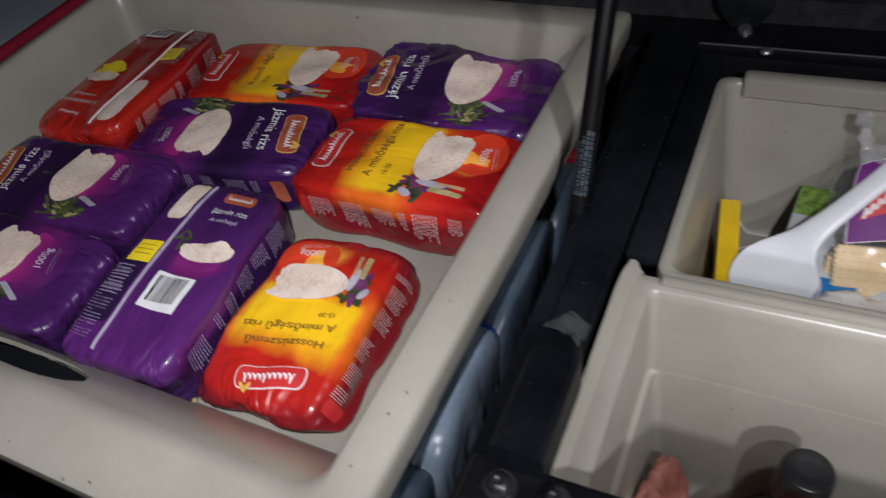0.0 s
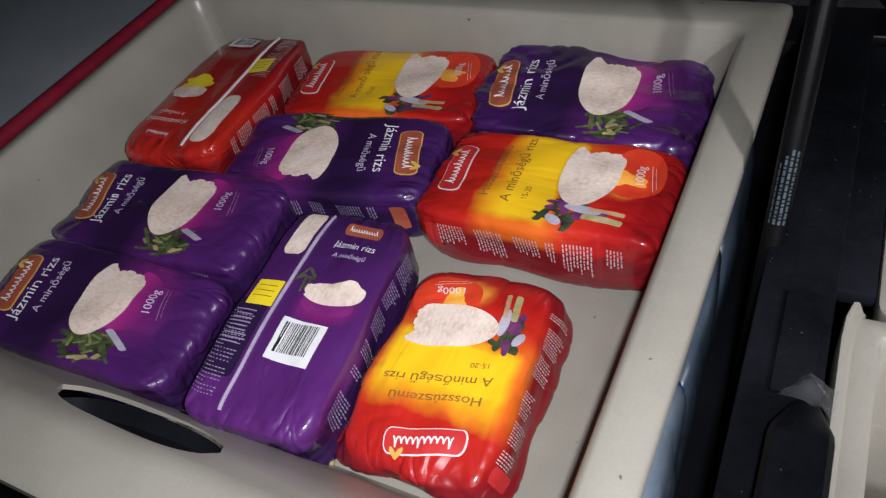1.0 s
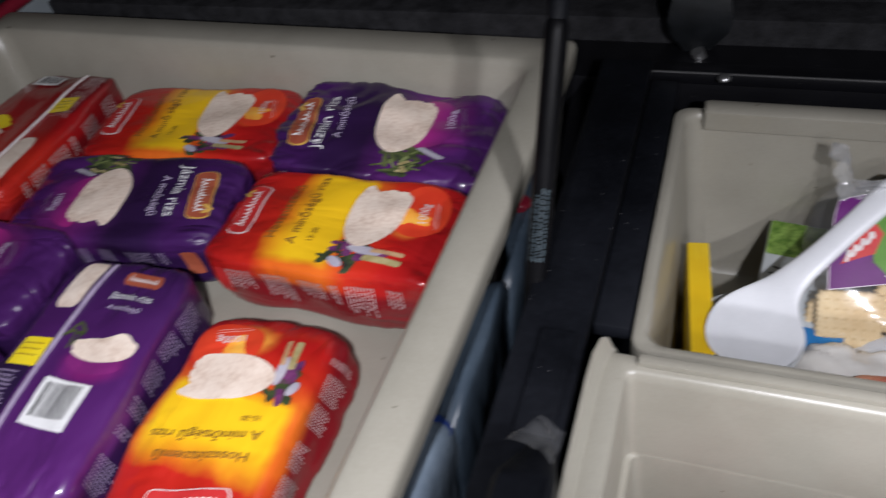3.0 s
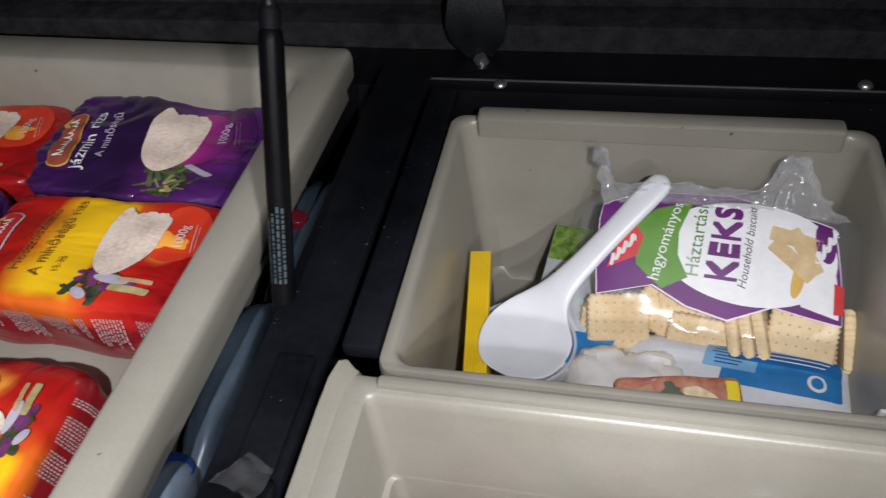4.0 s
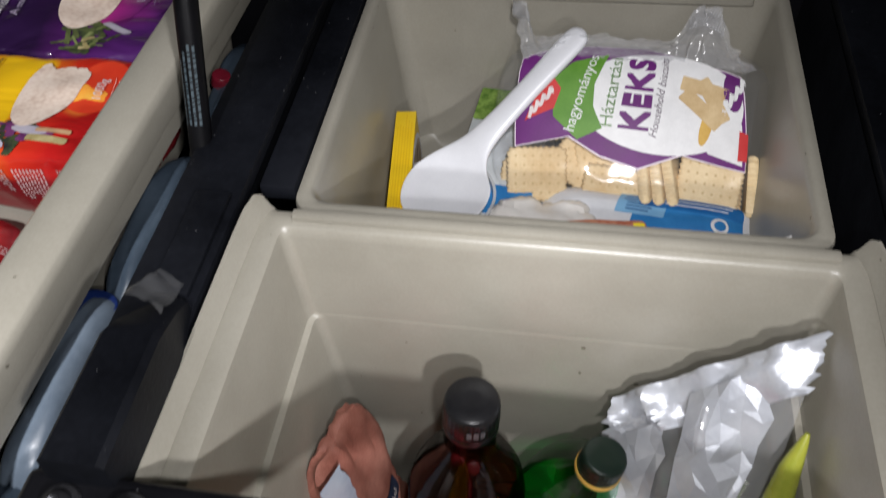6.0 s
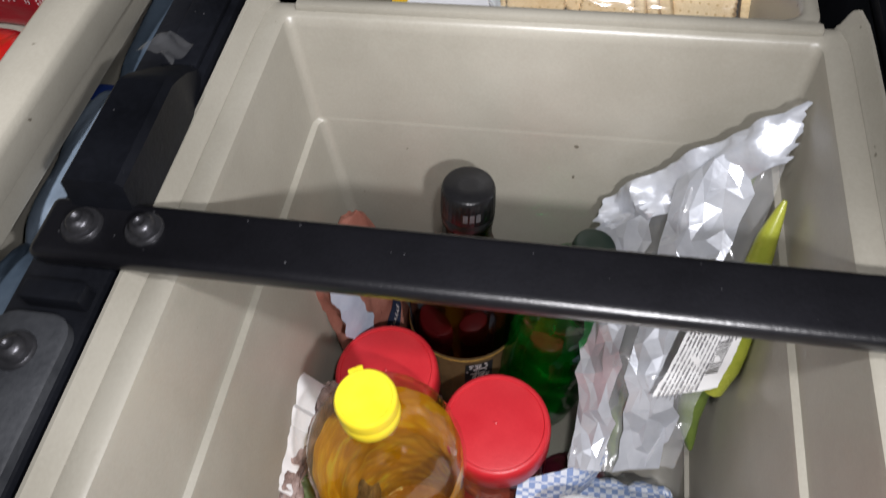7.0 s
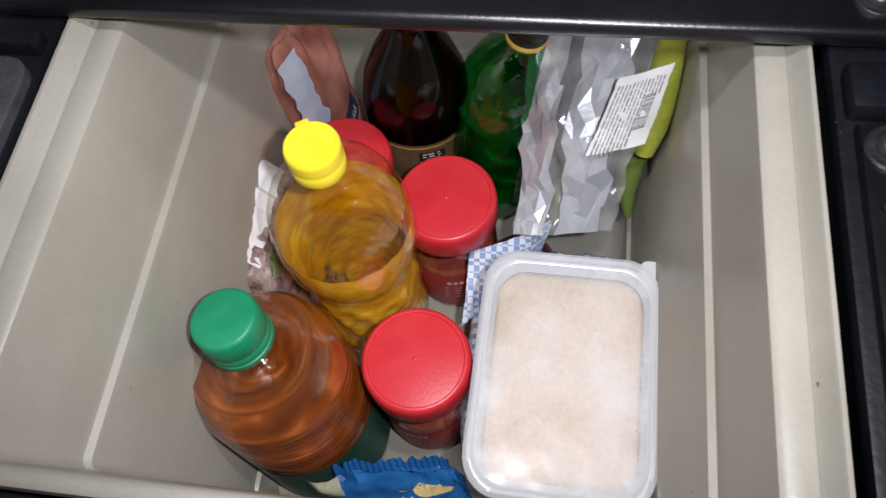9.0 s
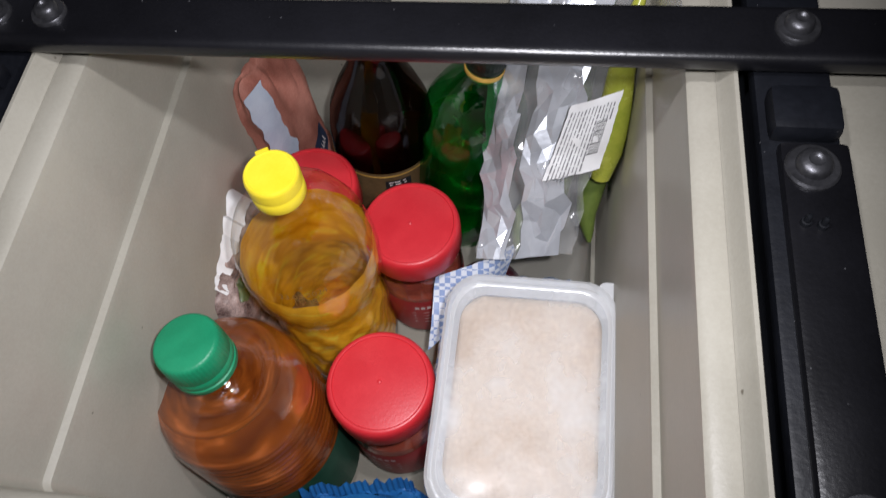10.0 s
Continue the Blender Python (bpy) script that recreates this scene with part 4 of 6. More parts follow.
def rice_front(kind, m, seed, label, w=0.108, l=0.208, t=0.058, crush=0.5, lump=0.75, flare=0.0, twist=0.0, pinch=0.10):
    purple = kind == "purple"
    bag = thing("rice_bag", m, label, "rice bag", "bags of rice")
    p = Pouch(w, l, t, seed, 11.0, pinch, crush, lump, flare)
    rng = random.Random(seed)
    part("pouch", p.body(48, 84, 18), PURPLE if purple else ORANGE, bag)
    tc, ts, ratio = math.cos(radians(twist)), math.sin(radians(twist)), l / w
    turned = lambda u, v: (tc * u - ts * v * ratio, ts * u / ratio + tc * v)
    T = lambda k: (lambda u, v: p.top(0.0011 + 0.00045 * k)(*turned(u, v)))
    if purple:
        part("bowl_print", blob([(0.20 + 0.56 * math.cos(a), -0.30 - (0.30 if math.sin(a) > 0 else 0.06) * math.sin(a)) for a in [math.pi * i / 24 for i in range(48)]], T(0.2)), BOWL, bag, "magenta glass bowl under the rice")
        food_print("purple", T, bag, seed)
        part("rice_print", blob(bowlful(0.16, -0.145, 0.72, 0.235), T(3)), RICE, bag, "picture of heaped white rice")
        part("disc_line", arc(0.22, -0.46, 0.62, 0.34, 215, 372, 0.012, T(3.2)), BOWL, bag)
        ink, edge, field = WHITE_INK, GOLD, BADGE
        title, sub = "Jázmin rizs", "A minőségű"
    else:
        part("disc_print", blob(oval(0.34, -0.66, 0.54, 0.25, 0), T(0.2)), DISC, bag, "orange-red printed disc")
        part("flame_print", blob(oval(0.18, -0.56, 0.16, 0.20, -28, lumps=0.5, seed=seed), T(0.8)), FLAME, bag, "flame-coloured streak")
        food_print("orange", T, bag, seed)
        part("rice_print", blob(bowlful(0.18, -0.33, 0.72, 0.225), T(3)), RICE, bag, "picture of heaped white rice")
        ink, edge, field = BROWN_INK, PALE, BADGE_RED
        title, sub = "Hosszúszemű", "A minőségű rizs"
    # badge with a border, a light scroll for the maker's mark
    rot = 6 if purple else 3
    part("badge_border", blob(plate(-0.02, 0.76, 1.09, 0.220, rot, 0.42), T(1.6), 5), edge, bag)
    badge = part("badge", blob(plate(-0.02, 0.76, 1.05, 0.198, rot, 0.42), T(3), 5), field, bag, "badge with a pale mark")
    part("badge_mark", scroll(-0.40, 0.38, 0.755, 0.085, rot, T(4), seed), WHITE_INK, badge)
    wheat(0.30, 0.872, T(4), badge, 0.62)
    part("title_lettering", lettering(title, 0.27 if purple else 0.215, lambda u, v: T(6)(u, v * 0.55), -0.05 if purple else 0.0, (0.54 if purple else 0.40) / 0.55, 5 if purple else 3), ink, bag)
    part("subtitle_lettering", lettering(sub, 0.185 if purple else 0.215, lambda u, v: T(6)(u, v * 0.55), 0.06, (0.385 if purple else 0.22) / 0.55, 5 if purple else 3), LILAC_INK if purple else ink, bag)
    part("weight_lettering", lettering("1000g", 0.18, lambda u, v: T(6)(u, v * 0.55), 0.26, (-0.54 if purple else -0.70) / 0.55, 10), LILAC_INK if purple else PALE, bag)
    low = -0.63 if purple else -0.79
    part("small_print", bars([(0.28, low, 0.52, 0.004, 8), (0.30, low - 0.028, 0.44, 0.003, 8)], T(4), 6), SIDE_INK if purple else PALE, bag)
    if not purple:
        part("time_lettering", lettering("15-20", 0.12, lambda u, v: T(6)(u, v * 0.55), -0.42, 0.06 / 0.55, 0), ink, bag)
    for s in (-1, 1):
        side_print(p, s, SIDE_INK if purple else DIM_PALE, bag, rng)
        part("side_badge", blob(plate(0.80, 0.1, 0.15, 0.95, 0, 0.4), p.side(s), 3), BADGE if purple else BADGE_RED, bag)
    return bag


def rice_back(kind, m, seed, label, w=0.108, l=0.195, t=0.056):
    purple = kind == "purple"
    bag = thing("rice_bag", m, label, "rice bag", "bags of rice")
    p = Pouch(w, l, t, seed, 11.0, 0.10, 0.5, 0.75)
    rng = random.Random(seed)
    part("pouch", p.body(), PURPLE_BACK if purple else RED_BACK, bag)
    T = lambda k: p.top(0.0011 + 0.00045 * k)
    # long back seam, standing a little proud
    rows = []
    for i in range(60):
        v = -0.96 + 1.92 * i / 59
        rows.append([p.at(u, v, 1, h) for u, h in ((-0.385, 0.0006), (-0.375, 0.0020), (-0.355, 0.0024), (-0.340, 0.0020), (-0.332, 0.0004))])
    part("seam", loft(rows, closed=False), SEAM if purple else PALE, bag, "pale raised seam")
    part("dark_panel", blob(plate(-0.70, -0.36 if purple else -0.55, 0.54, 0.66, 0, 0.12), T(0.5), 6), DARK_PANEL if purple else DARK_RED, bag, "darker printed panel beside the seam")
    part("panel_print", bars([(-0.70 + rng.uniform(-0.02, 0.02), (-0.14 if purple else -0.72) - 0.036 * k, rng.uniform(0.22, 0.40), 0.011, 0) for k in range(9 if purple else 5)], T(1.4), 3), SIDE_INK if purple else DIM_PALE, bag)
    if purple:
        part("bowl_print", blob(oval(0.42, 0.03, 0.40, 0.10, 0), T(0.5), 5), BACK_BOWL, bag, "magenta bowl under the rice")
        part("leaf_print", merge(*[blob(plate(-0.14 + 0.10 * math.cos(k * 2.4), 0.24 + 0.06 * math.sin(k * 2.4), 0.16, 0.030, 50 * k, 0.45, 3), T(1.2 + 0.1 * k), 4) for k in range(6)]), GREENS, bag)
    part("price_patch", blob(plate(-0.60, 0.04 if purple else -0.36, 0.40, 0.24, 2, 0.05), T(1), 4), YELLOW_INK, bag, "yellow printed patch")
    part("patch_print", bars([(-0.60, (0.10 if purple else -0.30) - 0.05 * i, 0.28, 0.007, 2) for i in range(3)], T(3), 4), BROWN_INK, bag)
    part("rice_print", blob(heap(0.40, 0.18, 0.48, 0.15) if purple else plate(-0.61, 0.54, 0.36, 0.72, 2, 0.35), T(1)), RICE, bag, "picture of white rice")
    if purple:
        part("rice_strip", blob(plate(-0.60, 0.70, 0.34, 0.52, 2, 0.25), T(1)), RICE, bag)
    else:
        part("rice_print", blob(oval(0.45, 0.12, 0.33, 0.11, 0, lumps=0.3, seed=7), T(1)), RICE, bag)
        part("flame_print", blob(oval(0.45, -0.04, 0.30, 0.12, 0, lumps=0.5, seed=9), T(1)), YELLOW_INK, bag)
    badge = part("badge", blob(plate(0.34, 0.78, 0.62, 0.13, -3, 0.45), T(2), 4), BADGE if purple else BADGE_RED, bag, "small badge with a pale mark")
    part("badge_mark", scroll(0.10, 0.58, 0.775, 0.05, -3, T(3), seed), WHITE_INK, badge)
    part("title_lettering", lettering("Jázmin rizs" if purple else "Hosszúszemű", 0.16, lambda u, v: T(5)(u, v * 0.55), 0.34, 0.60 / 0.55, -4), WHITE_INK if purple else PALE, bag)
    part("subtitle_lettering", lettering("A minőségű", 0.11, lambda u, v: T(5)(u, v * 0.55), 0.34, 0.49 / 0.55, -4), LILAC_INK if purple else PALE, bag)
    label_patch = part("barcode_label", blob(plate(0.24 if purple else 0.35, -0.32 if purple else -0.82, 0.72 if purple else 0.6, 0.36 if purple else 0.2, -2, 0.03), T(1), 6), WHITE_INK, bag, "white barcode label")
    rects, u = [], 0.24 - 0.27
    if not purple:
        u = 0.35 - 0.24
    while u < (0.24 + 0.26 if purple else 0.35 + 0.22):
        k = rng.uniform(0.008, 0.026)
        rects.append((u, -0.30 if purple else -0.82, k, 0.26 if purple else 0.14, -2))
        u += k + rng.uniform(0.008, 0.02)
    tagged(part("barcode", bars(rects, T(2), 2), BLACK_INK, label_patch), "", "", "", "stuff")
    rects = [(-0.90 + 0.055 * j + 0.02 * (i % 2), -0.16 - 0.030 * i, rng.uniform(0.012, 0.05), 0.008, 0) for i in range(24) for j in range(7 if i % 5 else 3)]
    part("small_print", bars(rects, T(1), 1), SIDE_INK if purple else PALE, bag)
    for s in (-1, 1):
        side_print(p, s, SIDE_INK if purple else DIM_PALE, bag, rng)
    return bag


rice_back("red", on_tray(-0.486, 0.590, 0.031, 2, 2, 184), 11, "red rice bag lying face down with a pale seam", w=0.118, l=0.214, t=0.060)
rice_front("orange", on_tray(-0.302, 0.632, 0.029, 0, 0, 95), 12, "red and yellow long-grain rice bag lying flat")
rice_front("purple", on_tray(-0.097, 0.634, 0.036, 3, -4, 91), 13, "purple jasmine rice bag leaning on the drawer's back", w=0.118, crush=0.9, lump=1.3)
rice_front("purple", on_tray(-0.306, 0.522, 0.029, 0, 2, -83), 14, "purple jasmine rice bag lying turned round", w=0.108)
rice_front("orange", on_tray(-0.096, 0.519, 0.031, -2, 0, 88), 15, "red and yellow long-grain rice bag with printed side", w=0.108, t=0.062)
rice_front("purple", on_tray(-0.420, 0.417, 0.033, 0, -2, 91), 16, "purple jasmine rice bag in the middle of the heap", w=0.108, l=0.216)
rice_front("purple", on_tray(-0.412, 0.308, 0.033, 3, -3, 90), 17, "purple jasmine rice bag beside the finger slot", w=0.108, l=0.212, crush=0.6)
rice_back("purple", on_tray(-0.231, 0.350, 0.033, 0, 3, 4), 18, "purple rice bag lying face down with barcode label", l=0.202, t=0.060)
rice_front("orange", on_tray(-0.112, 0.351, 0.019, 0, 0, 181), 19, "red and yellow rice bag lying alone, slack", w=0.122, l=0.170, t=0.040, crush=0.45, lump=0.9, flare=0.15, twist=8, pinch=0.45)



# ---- near bin: bottles, jars, packets ----
FOOT = -0.0648
CLEAR = clear("clear_bottle_plastic", (0.98, 0.985, 0.98), 0.20, 0.05, 0.25, 90)
JAR_GLASS = clear("jar_glass", (0.96, 0.97, 0.97), 0.15, 0.03)
FILM = clear("clear_film", (0.975, 0.975, 0.98), 0.06, 0.10, 0.8, 30, milky=0.035, edge=0.30, detail=1)
SEAL = clear("crimped_film", (0.95, 0.95, 0.96), 0.16, 0.14, 0.5, 50, milky=0.30, detail=1)
TUB = clear("frosted_tub_plastic", (0.96, 0.96, 0.97), 0.10, 0.18, 0.2, 40, milky=0.50, detail=1)
TUB_LID = clear("frosted_lid_plastic", (0.95, 0.96, 0.97), 0.10, 0.18, 0.25, 40, milky=0.28, frost=16, detail=1)
TUB_RIM = clear("milky_tub_rim", (0.95, 0.96, 0.97), 0.16, 0.22, 0.15, 50, milky=0.46)
GREEN_PET = clear("green_bottle_plastic", (0.15, 0.60, 0.27), 0.15, 0.04, 0.3, 50)
BROWN_GLASS = clear("brown_bottle_glass", (0.24, 0.12, 0.06), 0.1, 0.10, edge=0.3)
OIL_TOP = clear("oil_surface", (1.0, 0.93, 0.55), 0.2, 0.04, 0.5, 70)
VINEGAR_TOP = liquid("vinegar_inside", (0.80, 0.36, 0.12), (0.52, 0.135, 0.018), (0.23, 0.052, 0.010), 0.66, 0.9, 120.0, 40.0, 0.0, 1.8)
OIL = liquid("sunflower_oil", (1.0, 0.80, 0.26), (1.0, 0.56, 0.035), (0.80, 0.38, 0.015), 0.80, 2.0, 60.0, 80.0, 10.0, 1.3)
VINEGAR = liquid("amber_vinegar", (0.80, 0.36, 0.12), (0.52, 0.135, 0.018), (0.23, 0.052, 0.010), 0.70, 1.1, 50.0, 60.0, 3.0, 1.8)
SOY = liquid("dark_sauce", (0.10, 0.03, 0.015), (0.030, 0.012, 0.008), (0.016, 0.007, 0.005), 0.85, 1.0, 0.0, 20.0)
LEMONADE = liquid("green_drink", (0.14, 0.66, 0.28), (0.016, 0.40, 0.085), (0.003, 0.08, 0.020), 0.40, 0.9, 14.0, 40.0, 3.0, 2.2)
YELLOW_CAP = surface("yellow_cap_plastic", (0.80, 0.62, 0.02), (0.86, 0.70, 0.04), 40, 0.28, 0.4, grain=700, relief=0.1)
GREEN_CAP = surface("green_cap_plastic", (0.005, 0.20, 0.09), (0.01, 0.26, 0.12), 40, 0.38, 0.5, grain=700, relief=0.2)
RED_LID = surface("red_lid_plastic", (0.55, 0.018, 0.028), (0.63, 0.03, 0.04), 30, 0.32, 0.45, grain=600, relief=0.18)
BLACK_CAP = surface("black_cap_plastic", (0.006, 0.006, 0.007), (0.011, 0.011, 0.012), 40, 0.25, 0.35, spec=0.3)
PAPRIKA = surface("ground_spice", (0.16, 0.02, 0.012), (0.30, 0.05, 0.02), 120, 0.85, 0.95, grain=900, relief=0.9)


def ridged_cap(r, h, ribs, z, r_top=None):
    """A screw cap with a ribbed skirt."""
    r_top = r_top or r * 0.97
    prof = [(r * 0.98, z), (r, z + 0.001), (r, z + h * 0.22), (r * 0.985, z + h * 0.24), (r * 0.985, z + h * 0.30), (r, z + h * 0.33), (r_top, z + h * 0.88), (r_top * 0.95, z + h * 0.97), (r_top * 0.88, z + h), (r_top * 0.30, z + h - 0.0004)]
    rib = lambda a, zz: 0.010 * math.sin(ribs * a) if z + h * 0.31 < zz < z + h * 0.95 else 0
    return lathe(prof, ribs * 4 if ribs * 4 > 48 else 48, rib)


def oil_bottle():
    t = thing("oil_bottle", pose(0.2275, 0.2075, FOOT - 0.0005, 0, 0.6, 30) @ Matrix.Diagonal((1.07, 1.07, 1, 1)), "clear plastic bottle of golden cooking oil, yellow cap", "bottle")
    body = [(0.030, 0.0), (0.037, 0.002), (0.0395, 0.008), (0.0405, 0.020), (0.040, 0.060), (0.0405, 0.105), (0.0390, 0.117), (0.0375, 0.124), (0.0390, 0.131), (0.0425, 0.142), (0.0450, 0.157), (0.0458, 0.175), (0.0450, 0.192), (0.0420, 0.210), (0.0360, 0.226), (0.0270, 0.239), (0.0185, 0.247), (0.0150, 0.251), (0.0145, 0.262)]

    def swirl(a, z):
        if z < 0.118:
            return (0.026 * math.sin(9 * a + z * 110) + 0.014 * math.sin(14 * a - z * 260)) * min(1, z / 0.02)
        if z < 0.20:
            return 0.008 * math.sin(16 * a - z * 150)
        return 0.0
    fine = []
    for (r0, z0), (r1, z1) in zip(body, body[1:]):
        n = max(1, int((z1 - z0) / 0.004))
        fine += [(r0 + (r1 - r0) * i / n, z0 + (z1 - z0) * i / n) for i in range(n)]
    fine.append(body[-1])
    part("shell", lathe(fine, 96, swirl, cap=False), CLEAR, t, "ribbed clear plastic")
    inner = [(r * 0.955, z + 0.0015) for r, z in fine if z < 0.186]
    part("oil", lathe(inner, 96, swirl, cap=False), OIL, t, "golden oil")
    part("oil_surface", lathe([(inner[-1][0] - 0.0005, inner[-1][1]), (0.034, inner[-1][1] - 0.0005), (0.001, inner[-1][1] - 0.0005)], 64, cap=False), OIL_TOP, t)
    part("oil_foot", lathe([(0.001, 0.006), (0.018, 0.005), (0.036, 0.003)], 64, cap=False), OIL, t)
    r, z = 0.0157, 0.2545
    cap = part("cap", lathe([(r * 0.98, z), (r, z + 0.001), (r, z + 0.0095), (r * 0.975, z + 0.0100), (r * 0.975, z + 0.0112), (r * 1.01, z + 0.0118), (r * 1.01, z + 0.0195), (r * 0.985, z + 0.0215), (r * 0.93, z + 0.0225), (r * 0.87, z + 0.0225), (r * 0.85, z + 0.0220), (r * 0.2, z + 0.0220)], 56), YELLOW_CAP, t, "yellow flip cap")
    part("flip_tab", box(-0.004, 0.004, 0.0135, 0.0176, 0.2730, 0.2765, 0.001), YELLOW_CAP, cap)
    skin = lambda v: 0.0458 - (v - 0.192) * 0.167
    around = lambda u, v: Vector((skin(v) * math.cos(u / 0.044 - 1.85), skin(v) * math.sin(u / 0.044 - 1.85), v))
    part("date_lettering", merge(lettering("23.03.2024", 0.0068, around, 0, 0.203), lettering("15:13", 0.0068, around, 0, 0.196)), BROWN_INK, t)


def vinegar_bottle():
    lean = Vector((-0.019, 0.020, 0.224)).to_track_quat("Z", "Y").to_matrix().to_4x4()
    t = thing("vinegar_bottle", Matrix.Translation((0.2010, 0.0985, FOOT + 0.004)) @ lean @ Matrix.Diagonal((1.06, 1.06, 1, 1)), "round plastic bottle of amber vinegar, green cap", "bottle")
    body = [(0.040, 0.0), (0.046, 0.003), (0.0490, 0.010), (0.0500, 0.030), (0.0500, 0.070), (0.0510, 0.085)]
    body += [(0.0510 + 0.0004 * math.sin(i * 1.57), 0.085 + 0.0016 * i) for i in range(1, 38)]
    body += [(0.0500, 0.152), (0.0470, 0.163), (0.0415, 0.174), (0.0330, 0.184), (0.0240, 0.191), (0.0185, 0.195), (0.0170, 0.205)]
    part("shell", lathe(body, 72, cap=False), CLEAR, t, "clear plastic")
    inner = [(r * 0.972, z + 0.0010) for r, z in body if z < 0.176]
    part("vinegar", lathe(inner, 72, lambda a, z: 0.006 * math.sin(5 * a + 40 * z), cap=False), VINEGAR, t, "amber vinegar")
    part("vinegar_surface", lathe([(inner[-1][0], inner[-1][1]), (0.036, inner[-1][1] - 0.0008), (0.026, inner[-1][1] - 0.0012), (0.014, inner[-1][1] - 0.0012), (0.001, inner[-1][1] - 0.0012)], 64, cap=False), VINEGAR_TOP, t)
    part("vinegar_foot", lathe([(0.001, 0.012), (0.02, 0.010), (0.044, 0.003)], 64, cap=False), VINEGAR, t)
    cap = part("cap", ridged_cap(0.0202, 0.025, 48, 0.1995), GREEN_CAP, t, "green screw cap")
    part("tamper_ring", lathe([(0.0196, 0.1930), (0.0202, 0.1940), (0.0202, 0.1978), (0.0193, 0.1986)], 48, cap=False), GREEN_CAP, cap)
    lab = [(0.0506, 0.012), (0.0508, 0.014), (0.0510, 0.074), (0.0508, 0.076)]
    part("label", lathe(lab, 72, cap=False), surface("dark_green_label", (0.010, 0.045, 0.028), (0.02, 0.08, 0.05), 30, 0.35, 0.45), t, "dark green paper label")
    around = lambda u, v: Vector((0.0515 * math.cos(u / 0.0512 - 0.6), 0.0515 * math.sin(u / 0.0512 - 0.6), v))
    part("label_print", blob(plate(0.0, 0.040, 0.038, 0.030, 0, 0.1), around, 4), PALE, t, "pale printed field")
    part("label_bars", bars([(-0.010 + 0.0024 * i, 0.036, 0.0011, 0.014, 0) for i in range(9)], lambda u, v: around(u, v) * 1.004, 1), BLACK_INK, t)


def spice_jar(x, y, turn, label):
    t = thing("spice_jar", pose(x, y, FOOT, 0, 0, turn), label, "jar", "red-lidded jars")
    part("glass", lathe([(0.030, 0.0), (0.0345, 0.002), (0.0360, 0.008), (0.0362, 0.090), (0.0350, 0.102), (0.0325, 0.109), (0.0320, 0.125)], 56, cap=False), JAR_GLASS, t, "clear glass")
    part("spice", lathe([(0.030, 0.003), (0.0340, 0.006), (0.0342, 0.062), (0.032, 0.065)], 40), PAPRIKA, t, "dark red ground spice")
    part("label", lathe([(0.0364, 0.010), (0.0366, 0.011), (0.0366, 0.068), (0.0364, 0.069)], 56, cap=False), surface("red_jar_label", (0.30, 0.02, 0.025), (0.40, 0.035, 0.035), 40, 0.4, 0.5), t, "red paper label")
    around = lambda u, v: Vector((0.0369 * math.cos(u / 0.0366 - 1.57), 0.0369 * math.sin(u / 0.0366 - 1.57), v))
    part("label_bars", bars([(-0.012 + 0.0050 * i, 0.058, 0.0034, 0.0046, 0) for i in range(6)] + [(0, 0.048 - 0.006 * k, 0.034, 0.0009, 0) for k in range(4)], around, 3), PALE, t)
    z = 0.112
    r = 0.0382
    prof = [(r * 0.985, z), (r, z + 0.0012), (r, z + 0.019), (r * 0.985, z + 0.0228), (r * 0.955, z + 0.0252), (r * 0.91, z + 0.0262), (r * 0.88, z + 0.0260), (r * 0.865, z + 0.0250), (r * 0.84, z + 0.0252), (r * 0.2, z + 0.0254), (r * 0.05, z + 0.0255)]
    lid = part("lid", lathe(prof, 72), RED_LID, t, "red plastic screw lid")
    part("pip", lathe([(0.0016, z + 0.0253), (0.0015, z + 0.0262), (0.0007, z + 0.0267)], 12), RED_LID, lid)


